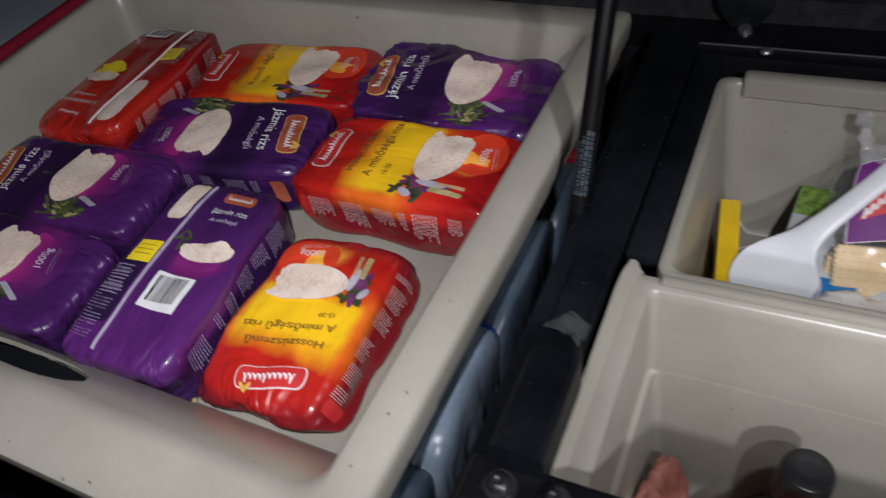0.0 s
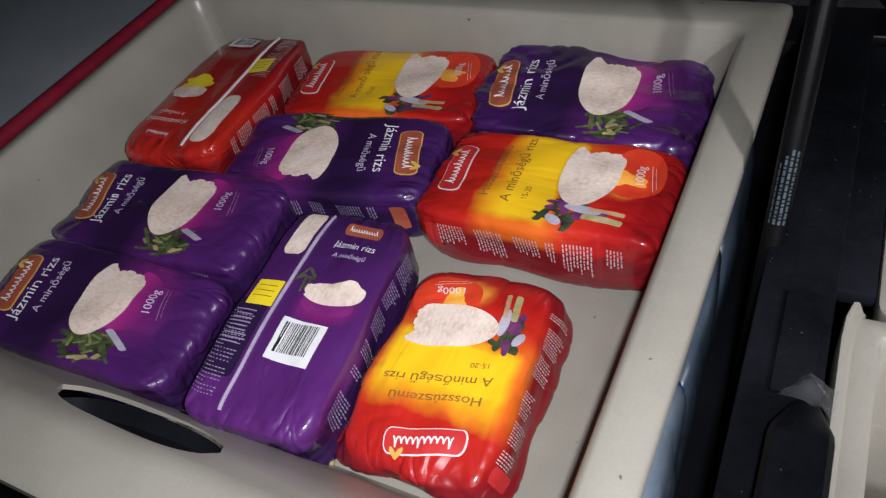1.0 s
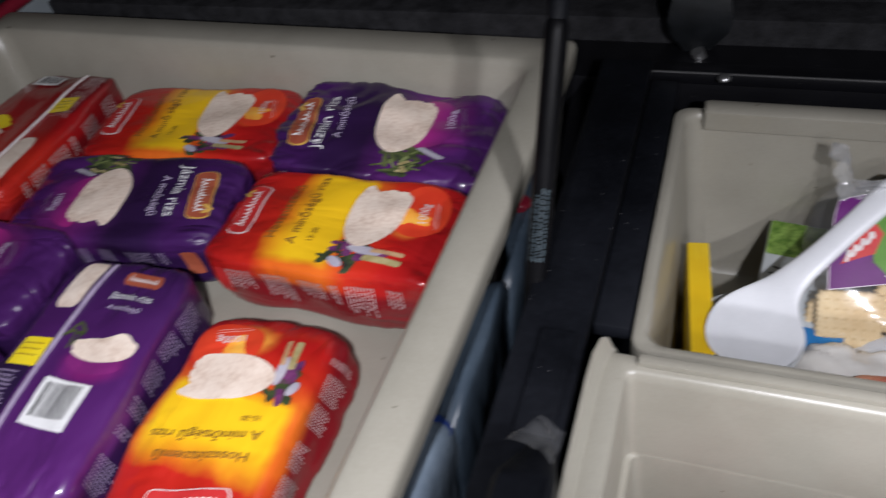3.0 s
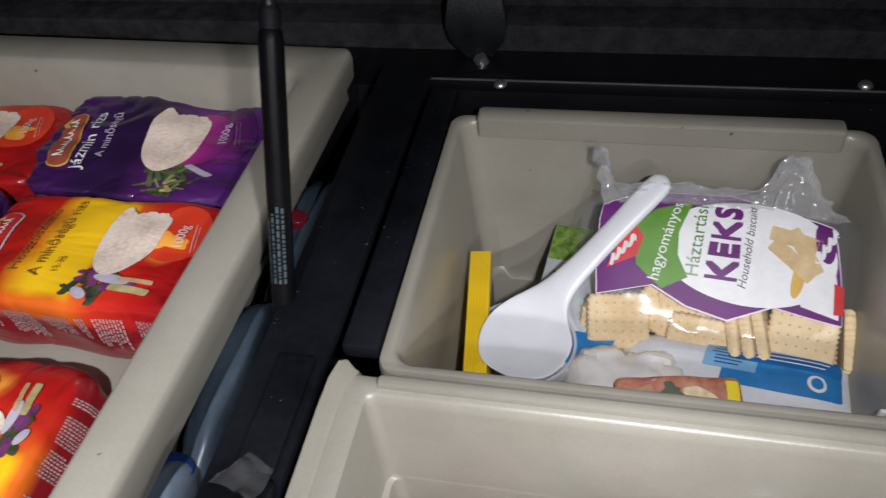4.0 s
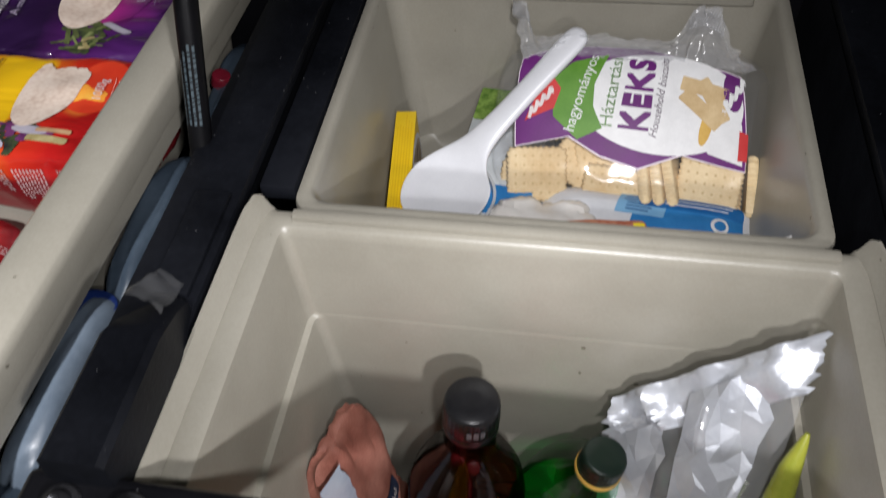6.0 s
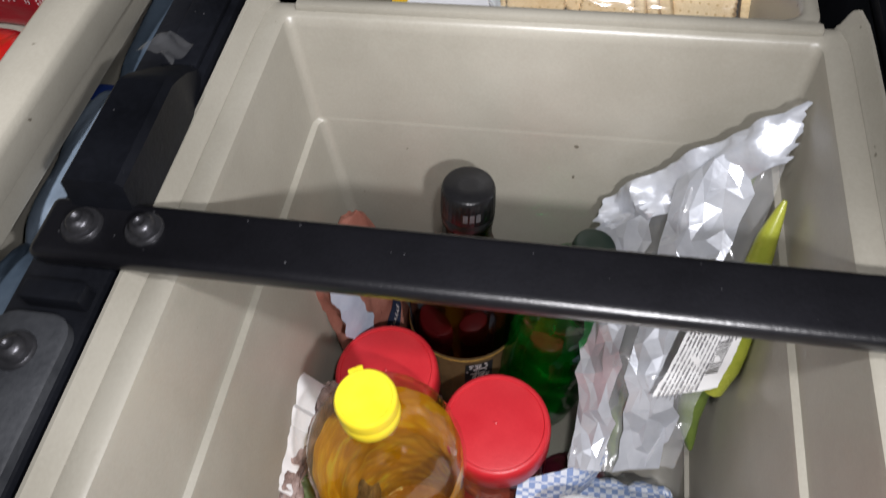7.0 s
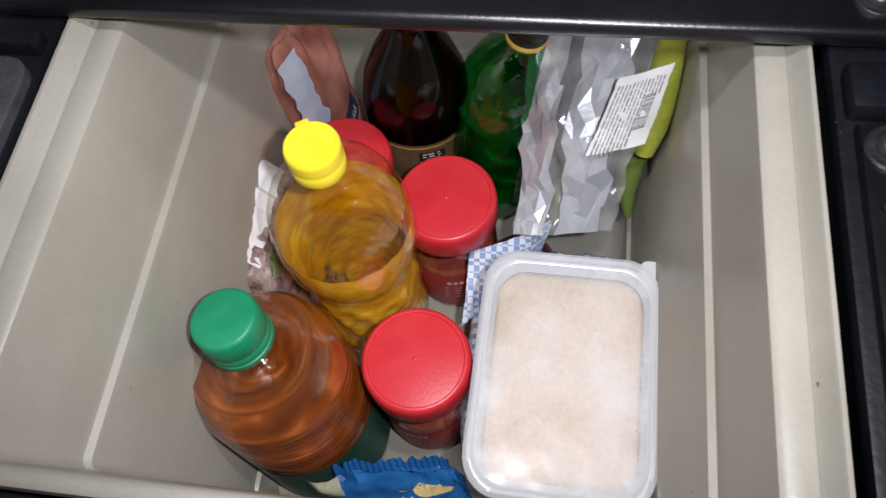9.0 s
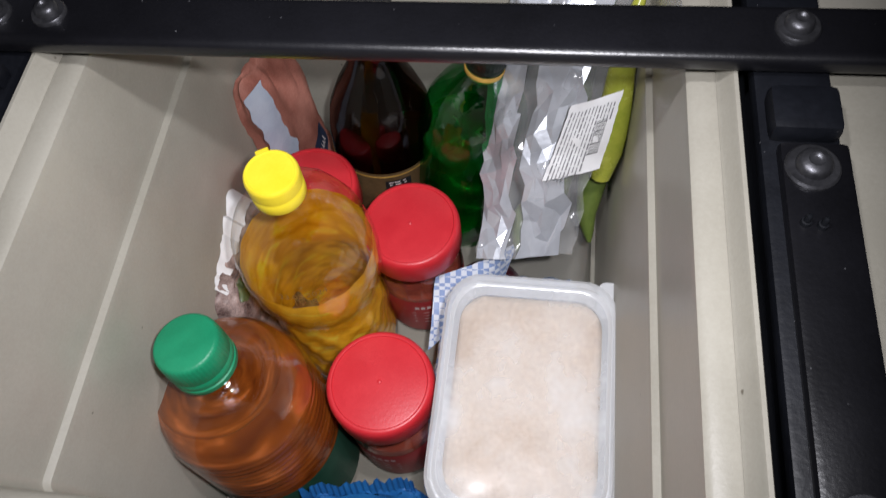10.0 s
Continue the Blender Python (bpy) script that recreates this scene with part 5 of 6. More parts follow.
def sauce_bottle():
    t = thing("sauce_bottle", pose(0.2455, 0.346, FOOT + 0.001, -3.0, 3.5, 0), "brown glass bottle of dark sauce, black cap", "bottle")
    body = [(0.034, 0.0), (0.040, 0.003), (0.0418, 0.010), (0.0430, 0.120), (0.0425, 0.140), (0.0395, 0.160), (0.0310, 0.182), (0.0220, 0.200), (0.0175, 0.214), (0.0160, 0.232), (0.0172, 0.234), (0.0172, 0.240)]
    part("glass", lathe(body, 64, cap=False), BROWN_GLASS, t, "brown glass")
    part("sauce", lathe([(r * 0.93, z + 0.002) for r, z in body if z < 0.150], 48), SOY, t, "nearly black sauce")
    cap = part("cap", ridged_cap(0.0178, 0.030, 36, 0.2385, 0.0172), BLACK_CAP, t, "black screw cap")
    lid = lambda u, v: Vector((0.01815 * math.cos(u / 0.018 - 1.3), 0.01815 * math.sin(u / 0.018 - 1.3), v))
    part("cap_print", bars([(-0.004 + 0.0042 * i, 0.2555, 0.0030, 0.0075, 0) for i in range(3)], lid, 2), print_ink("grey_cap_print", (0.10, 0.10, 0.11), (0.16, 0.16, 0.17)), cap, "grey print")
    part("label", lathe([(0.0430, 0.030), (0.0433, 0.031), (0.0433, 0.118), (0.0430, 0.119)], 64, cap=False), surface("brown_label", (0.06, 0.035, 0.015), (0.13, 0.08, 0.035), 35, 0.45, 0.55), t, "brown paper label")
    around = lambda u, v: Vector((0.0437 * math.cos(u / 0.0433 - 1.15), 0.0437 * math.sin(u / 0.0433 - 1.15), v))
    part("label_panel", blob(plate(0, 0.088, 0.022, 0.044, 0, 0.05), around, 4), BLACK_INK, t)
    rr = random.Random(3)
    part("label_bars", bars([(rr.uniform(-0.002, 0.002), 0.107 - 0.0032 * k, rr.uniform(0.010, 0.018), 0.0014, 0) for k in range(12)], lambda u, v: around(u, v) * 1.003, 2), PALE, t)
    part("edge_line", lathe([(0.0435, 0.1150), (0.0436, 0.1152), (0.0436, 0.1161), (0.0435, 0.1163)], 64, cap=False), GOLD, t)


def green_bottle():
    lean = Vector((0.036, 0.014, 0.200)).to_track_quat("Z", "Y").to_matrix().to_4x4()
    t = thing("drink_bottle", Matrix.Translation((0.3060, 0.3390, FOOT + 0.008)) @ lean @ Matrix.Diagonal((1.0, 1.0, 1.07, 1)), "green plastic drink bottle with a dark cap", "bottle")
    body = [(0.028, 0.0), (0.036, 0.004), (0.0395, 0.014), (0.0420, 0.055), (0.0405, 0.065), (0.0425, 0.075), (0.0440, 0.118), (0.0430, 0.136), (0.0395, 0.152), (0.0320, 0.167), (0.0220, 0.180), (0.0150, 0.188), (0.0132, 0.196)]
    part("shell", lathe(body, 64, lambda a, z: 0.004 * math.sin(6 * a + 30 * z) if z < 0.13 else 0, cap=False), GREEN_PET, t, "clear green plastic")
    part("drink", lathe([(r * 0.93, z + 0.002) for r, z in body if z < 0.132], 48), LEMONADE, t, "green drink")
    cap = part("cap", ridged_cap(0.0145, 0.014, 30, 0.192), surface("bottle_green_cap", (0.002, 0.010, 0.006), (0.004, 0.018, 0.010), 40, 0.35, 0.45), t, "dark green cap")
    part("tamper_ring", lathe([(0.0146, 0.1855), (0.0152, 0.1865), (0.0152, 0.1905), (0.0146, 0.1912)], 40, cap=False), GOLD, cap, "dull yellow ring")


def food_tub():
    t = thing("food_tub", pose(0.3845, 0.1285, 0.010, 0, 0, -1.0) @ Matrix.Diagonal((0.99, 1.165, 1, 1)), "clear plastic tub of pale frozen rice, lid on", "food container")
    side = [ring(-a, a, -b, b, r, z, 8) for a, b, r, z in ((0.046, 0.056, 0.016, 0.001), (0.049, 0.059, 0.018, 0.004), (0.056, 0.067, 0.022, 0.066), (0.0575, 0.0685, 0.022, 0.067))]
    part("box", loft(side, True, False), TUB, t, "clear plastic")
    part("inner_ledge", loft([ring(-0.0575, 0.0575, -0.0685, 0.0685, 0.022, 0.0672, 8), ring(-0.0500, 0.0500, -0.0610, 0.0610, 0.019, 0.0655, 8)]), TUB, t)
    lid = [ring(-a, a, -b, b, r, z, 8) for a, b, r, z in ((0.0600, 0.0715, 0.024, 0.062), (0.0610, 0.0725, 0.024, 0.068), (0.0605, 0.0720, 0.024, 0.0725), (0.0585, 0.0700, 0.023, 0.0740), (0.0560, 0.0675, 0.022, 0.0735), (0.0545, 0.0660, 0.021, 0.0712), (0.0535, 0.0650, 0.021, 0.0708))]
    rim = part("lid_rim", loft(lid), TUB_RIM, t, "milky lid edge")
    part("tab", loft([ring(0.046, 0.0645, 0.052, 0.0755, 0.006, 0.0635), ring(0.046, 0.0645, 0.052, 0.0755, 0.006, 0.0650)], True, True), TUB, rim)
    part("lid", loft([ring(-0.0535, 0.0535, -0.0650, 0.0650, 0.021, 0.0708, 8), ring(-0.050, 0.050, -0.061, 0.061, 0.02, 0.0706, 8)], False, True), TUB_LID, t, "clear lid with frost")
    loops = []
    for f, z in ((0.98, 0.004), (1.03, 0.010), (1.13, 0.050), (1.135, 0.059), (1.105, 0.0640), (1.02, 0.0664), (0.82, 0.0665), (0.66, 0.0660), (0.45, 0.0655), (0.2, 0.0660)):
        loop = ring(-0.0452 * f, 0.0452 * f, -0.0550 * f, 0.0550 * f, 0.017 * f, z, 8)
        loops.append([p + Vector((0, 0, (0.0022 * noise.noise((p.x * 45, p.y * 45, 4)) + 0.0010 * noise.noise((p.x * 130, p.y * 130, 9))) if z > 0.05 else 0)) for p in loop])
    part("frozen_rice", loft(loops, True, True), surface("frozen_food", (0.60, 0.46, 0.35), (0.86, 0.73, 0.60), 17, 0.5, 0.65, grain=320, relief=0.9, specks=((0.10, 0.06, 0.04), 75, 0.80)), t, "pale frozen rice")


def crumple(p, seed, amp, scale=15):
    q = p * scale + Vector((seed * 5.1, seed * 2.3, seed))
    return amp * (0.9 - 3.2 * abs(noise.noise(q)) + 1.1 * abs(noise.noise(q * 2.3 + Vector((3, 1, 7)))))


def sheet(corner, nu, nv, bulge, seed, amp, u0=0.0, u1=1.0, v0=0.0, v1=1.0, lift=0.0, ragged=0.0):
    """A crumpled piece of film hung between four corners; u, v pick a strip of it."""
    a, b, c, d = (Vector(p) for p in corner)          # back left, back right, front right, front left
    nrm = (b - d).cross(a - c).normalized()
    if nrm.z < 0:
        nrm = -nrm
    rows = []
    for j in range(nv + 1):
        v = v0 + (v1 - v0) * j / nv
        row = []
        for i in range(nu + 1):
            e0 = ragged * noise.noise((v * 9, seed, 1))
            e1 = ragged * noise.noise((v * 9, seed, 7))
            u = (u0 + e0) + (u1 + e1 - u0 - e0) * i / nu
            if nu < 14 and 0 < i < nu and 0 < j < nv:
                u += 0.85 * (u1 - u0) / nu * noise.noise((i * 3.7, j * 2.9, seed))
            w = v + (0.9 * (v1 - v0) / nv * noise.noise((i * 2.3, j * 4.1, seed + 5)) if nu < 14 and 0 < j < nv else 0.0)
            p = a.lerp(b, u).lerp(d.lerp(c, u), w)
            p = p + nrm * (bulge * math.sin(math.pi * min(max(u, 0), 1)) * (0.4 + 0.6 * math.sin(math.pi * v)) + crumple(p, seed, amp) + crumple(p, seed + 3, amp * 0.55, 40) + lift)
            row.append(p)
        rows.append(row)
    bm = loft(rows, closed=False)
    if nu < 14:
        bmesh.ops.triangulate(bm, faces=bm.faces[:])
    return bm


SILVER = surface("silver_white_foil", (0.42, 0.44, 0.48), (0.58, 0.60, 0.64), 26, 0.26, 0.40, metal=0.35, grain=90, relief=0.5)
PEPPER_A = surface("yellow_green_pepper", (0.22, 0.26, 0.025), (0.36, 0.37, 0.05), 30, 0.22, 0.32, grain=200, relief=0.1)
PEPPER_B = surface("green_pepper", (0.07, 0.11, 0.02), (0.13, 0.17, 0.035), 30, 0.25, 0.35, grain=200, relief=0.1)
STEM = surface("pepper_stem", (0.10, 0.16, 0.03), (0.18, 0.22, 0.06), 60, 0.5, 0.6)


def pepper(points, r, mat, label, stem=True):
    a = Vector(points[0])
    t = thing("pepper", Matrix.Translation(a), label, "pepper", "peppers in the bag")
    pts = [Vector(p) - a for p in points]
    dense = []
    for k in range(len(pts) - 1):
        for i in range(5):
            dense.append(pts[k].lerp(pts[k + 1], i / 5))
    dense.append(pts[-1])
    n = len(dense) - 1
    taper = [max(0.05, min(1.0, 0.12 + 1.25 * (i / n) ** 0.8) * (1 - 0.35 * max(0, i / n - 0.85) / 0.15)) for i in range(n + 1)]
    part("flesh", tube(dense, r, 20, taper), mat, t)
    if stem:
        part("stem", tube([dense[-1], dense[-1] + (dense[-1] - dense[-2]).normalized() * 0.012, dense[-1] + (dense[-1] - dense[-2]).normalized() * 0.022 + Vector((0.004, 0, 0.003))], 0.0035, 10), STEM, t)


def pepper_bag():
    t = thing("pepper_bag", pose(0, 0, 0), "crumpled clear bag with silver stripes round peppers", "plastic bag")
    face = ((0.347, 0.385, 0.134), (0.450, 0.390, 0.248), (0.414, 0.250, 0.050), (0.345, 0.244, 0.050))
    part("back_film", sheet(((0.348, 0.388, 0.05), (0.440, 0.392, 0.10), (0.424, 0.214, -0.04), (0.340, 0.208, -0.05)), 16, 26, -0.004, 5, 0.002), FILM, t)
    part("front_film", sheet(face, 30, 40, 0.016, 2, 0.0066), clear("greyish_bag_film", (0.93, 0.93, 0.94), 0.06, 0.12, 0.8, 30, milky=0.17, edge=0.35, detail=1), t)
    part("silver_stripe", sheet(face, 5, 17, 0.016, 2, 0.0050, 0.00, 0.36, 0.04, 1.0, 0.0030, 0.09), SILVER, t, "silver-white printed stripe", False)
    part("silver_stripe", sheet(face, 6, 17, 0.016, 2, 0.0050, 0.46, 0.86, -0.02, 1.0, 0.0030, 0.09), SILVER, t, "silver-white printed stripe", False)
    part("top_fold", sheet(((0.352, 0.400, 0.150), (0.452, 0.396, 0.258), (0.448, 0.372, 0.232), (0.350, 0.372, 0.136)), 40, 14, 0.004, 8, 0.007, ragged=0.05), SILVER, t, "silver folded mouth of the bag")
    lab = ((0.4045, 0.3010, 0.166), (0.4370, 0.3060, 0.178), (0.4270, 0.2780, 0.126), (0.3880, 0.2690, 0.121))
    tag = part("label", sheet(lab, 16, 16, 0.002, 9, 0.0016, ragged=0.03), surface("label_paper", (0.72, 0.72, 0.72), (0.80, 0.80, 0.80), 60, 0.5, 0.6), t, "white price label")
    rr = random.Random(8)
    a, b, c, d = (Vector(p) for p in lab)
    up = (b - d).cross(a - c).normalized() * (1 if (b - d).cross(a - c).z > 0 else -1)
    on = lambda u, v: a.lerp(b, u).lerp(d.lerp(c, u), v) + up * (0.0022 * math.sin(math.pi * u) + 0.0026)
    tagged(part("barcode", bars([(0.74, 0.30 + 0.022 * k, 0.20, rr.uniform(0.005, 0.014), 0) for k in range(20)], on, 1), BLACK_INK, tag), "small barcode", "", "", "stuff")
    lines = []
    for k in range(13):
        y = 0.08 + 0.03 * rr.random()
        stop = 0.93 - 0.2 * (k == 12)
        while y < stop and not (k > 8 and y > 0.26):
            w = rr.uniform(0.05, 0.16)
            lines.append((0.07 + 0.068 * k, y + w / 2, 0.018 if k % 4 else 0.026, w, 0))
            y += w + 0.018
    tagged(part("small_print", bars(lines, on, 1), print_ink("grey_small_print", (0.13, 0.13, 0.14), (0.24, 0.24, 0.25)), tag), "rows of small print", "", "", "stuff")


def gingham():
    m, nt, p, out = shader("blue_check_wrapper")
    co = nt.nodes.new("ShaderNodeTexCoord")
    ch = node(nt, "ShaderNodeTexChecker", Scale=230.0, Color1=(0.66, 0.70, 0.77, 1), Color2=(0.24, 0.33, 0.56, 1))
    nt.links.new(co.outputs["Object"], ch.inputs["Vector"])
    nt.links.new(ch.outputs[0], p.inputs["Base Color"])
    p.inputs["Roughness"].default_value = 0.4
    bump(nt, p, wear(nt, 70), 0.3, 0.002)
    return m


oil_bottle()
vinegar_bottle()
spice_jar(0.2900, 0.2570, 20, "glass spice jar with a bright red lid")
spice_jar(0.2845, 0.1310, -15, "glass spice jar with a bright red lid")
spice_jar(0.2055, 0.2860, 60, "red-lidded spice jar behind the oil bottle")
sauce_bottle()
green_bottle()
wrapped = thing("checked_packet", pose(0.372, 0.165, -0.0265, 0, 0, 3), "blue and white checked packet under the tub", "packet")
pp = Pouch(0.120, 0.185, 0.072, 31, crush=1.4)
part("wrapper", pp.body(20, 30, 10), gingham(), wrapped)
part("loose_end", sheet(((-0.060, 0.070, 0.060), (0.004, 0.094, 0.074), (-0.010, 0.080, 0.030), (-0.066, 0.020, 0.030)), 12, 10, 0.006, 3, 0.002), bpy.data.materials["blue_check_wrapper"], wrapped)
food_tub()
pepper([(0.4450, 0.352, 0.224), (0.440, 0.340, 0.205), (0.436, 0.322, 0.172), (0.434, 0.304, 0.132), (0.430, 0.290, 0.098)], 0.0110, PEPPER_A, "long yellow-green pepper in the clear bag", False)
pepper([(0.436, 0.388, 0.203), (0.424, 0.376, 0.180), (0.412, 0.356, 0.140), (0.404, 0.330, 0.095), (0.400, 0.302, 0.050)], 0.0130, PEPPER_B, "long green pepper in the clear bag")
pepper([(0.428, 0.272, 0.030), (0.424, 0.290, 0.045), (0.428, 0.318, 0.070), (0.432, 0.350, 0.100)], 0.0125, PEPPER_B, "green pepper low in the clear bag")
pepper([(0.3740, 0.250, 0.038), (0.3735, 0.258, 0.048), (0.374, 0.270, 0.054), (0.376, 0.286, 0.058)], 0.0085, PEPPER_B, "pale green pepper under the silver stripe")
pepper_bag()
onion = thing("red_onion", pose(0.3475, 0.2480, FOOT + 0.031), "dark red onion between jar and bag", "onion")
part("bulb", lathe([(0.004, -0.030), (0.017, -0.028), (0.027, -0.017), (0.0315, 0.0), (0.028, 0.016), (0.018, 0.027), (0.008, 0.034), (0.004, 0.042)], 32, lambda a, z: 0.02 * math.sin(3 * a)), surface("onion_skin", (0.05, 0.006, 0.014), (0.11, 0.015, 0.03), 60, 0.25, 0.4), onion)


def stand_pack(name, m, w, l, t, seed, mat, label, crush=1.2):
    ob = thing(name, m, label, "packet")
    p = Pouch(w, l, t, seed, 7.0, 0.4, crush)
    part("pouch", p.body(22, 30, 8), mat, ob)
    return ob, p


MEAT = print_ink("pink_brown_picture", (0.22, 0.07, 0.05), (0.45, 0.20, 0.15), 24)
PALE_BLUE = print_ink("pale_blue_film", (0.34, 0.42, 0.54), (0.50, 0.57, 0.66), 30)
BEANS = print_ink("bean_picture", (0.03, 0.008, 0.006), (0.50, 0.38, 0.34), 70)
pack, p = stand_pack("food_packet", pose(0.1770, 0.345, 0.040, 82, 4, 76), 0.070, 0.205, 0.024, 41, MEAT, "tall pale blue packet with a brown food picture")
part("pale_edge", sheet(((-0.041, 0.100, 0.012), (-0.018, 0.100, 0.0145), (-0.014, -0.02, 0.0145), (-0.041, -0.02, 0.012)), 6, 60, 0.001, 3, 0.0006, ragged=0.25), PALE_BLUE, pack, "ragged pale blue edge")
part("dark_field", blob(plate(0.35, -0.12, 0.9, 0.26, 12, 0.1), p.top(0.0012)), surface("navy_print", (0.02, 0.03, 0.06), (0.04, 0.05, 0.09), 40, 0.3), pack)
part("pale_mark", scroll(0.10, 0.62, -0.12, 0.10, 12, p.top(0.0018), 4), PALE, pack)
pack, p = stand_pack("food_packet", pose(0.1745, 0.222, 0.008, 80, 2, 84), 0.105, 0.150, 0.026, 42, BEANS, "crumpled brown and white packet against the bin wall", 2.0)
part("olive_corner", blob(oval(-0.55, 0.86, 0.34, 0.12, 0, lumps=0.3, seed=1), p.top(0.001)), surface("olive_print", (0.06, 0.09, 0.03), (0.10, 0.13, 0.05), 40, 0.35), pack)
rows = []
for j in range(4):
    rows.append([p.at(-0.85 + 1.7 * i / 24, 1.0, 0.2) + Vector((0, 0.0065 * j, -0.004 * j + 0.0007 * math.sin(i * 1.3))) for i in range(25)])
part("end_seal", loft(rows, closed=False), surface("white_seal", (0.66, 0.66, 0.66), (0.76, 0.76, 0.76), 60, 0.4, 0.5), pack, "white sealed edge")
BLUE_FOIL = print_ink("blue_packet_foil", (0.010, 0.07, 0.24), (0.02, 0.16, 0.42), 25)
pack, p = stand_pack("seasoning_packet", pose(0.282, 0.0360, -0.026, 62, -5, 9), 0.100, 0.128, 0.016, 43, BLUE_FOIL, "blue foil seasoning packet leaning on a jar", 2.2)
part("golden_picture", blob(oval(0.45, 0.72, 0.38, 0.075, 4, lumps=0.5, seed=5), p.top(0.0009)), print_ink("noodle_picture", (0.50, 0.34, 0.10), (0.78, 0.64, 0.34), 90), pack, "golden food picture")
part("pale_mark", scroll(-0.50, 0.26, 0.52, 0.13, 3, p.top(0.0014), 6), WHITE_INK, pack)
part("torn_corner", sheet(((-0.060, 0.066, 0.006), (-0.036, 0.070, 0.008), (-0.034, 0.052, 0.010), (-0.058, 0.048, 0.006)), 10, 10, 0.004, 4, 0.003), surface("pale_yellow_foil", (0.42, 0.42, 0.20), (0.66, 0.66, 0.52), 40, 0.25, 0.4, metal=0.4), pack, "crumpled yellow-silver corner")
rows = [[p.at(-0.9 + 1.8 * i / 40, 1.0, 0.1) + Vector((0, 0.004 * j, 0.0006 * (-1) ** i)) for i in range(41)] for j in range(4)]
part("end_seal", loft(rows, closed=False), BLUE_FOIL, pack)


# ---- far bin: biscuits, rice paddle, cup, boxes ----
BASE = 0.1085
YELLOW_BOX = surface("yellow_carton", (0.80, 0.52, 0.01), (0.86, 0.60, 0.02), 30, 0.35, 0.45, grain=600, relief=0.1)
ybox = thing("yellow_box", pose(0.1800, 0.555, BASE, 0, 0, 7), "thin yellow cardboard box standing on edge", "box")
part("carton", box(-0.0085, 0.0085, -0.064, 0.064, 0, 0.085, 0.0012), YELLOW_BOX, ybox)
rr = random.Random(4)
part("edge_print", bars([(-0.0055 + 0.0022 * k, rr.uniform(-0.006, 0.006), 0.0009, rr.uniform(0.095, 0.112), 0) for k in range(6)], flat(0.0853), 1), surface("brown_edge_print", (0.72, 0.44, 0.01), (0.78, 0.50, 0.01), 60, 0.4), ybox, "fine brown lines")
face = lambda u, v: Vector((0.0088, u, v))
part("picture", blob(oval(0.018, 0.046, 0.040, 0.034, 0, lumps=0.15, seed=3), face, 4), print_ink("dish_picture", (0.10, 0.05, 0.02), (0.75, 0.60, 0.40), 90), ybox, "round food picture")
part("picture_rim", blob(oval(0.018, 0.046, 0.046, 0.039, 0), lambda u, v: Vector((0.00865, u, v)), 4), WHITE_INK, ybox)
cup = thing("measuring_cup", pose(0.2155, 0.5375, BASE, 0, 0, 0), "clear plastic measuring cup under the paddle", "cup")
part("wall", lathe([(0.024, 0.0), (0.030, 0.002), (0.0320, 0.006), (0.0385, 0.074), (0.0402, 0.0755), (0.0402, 0.0775), (0.0380, 0.0775), (0.0312, 0.008)], 48, cap=False), clear("cup_plastic", (0.92, 0.93, 0.95), 0.15, 0.08, milky=0.50), cup)


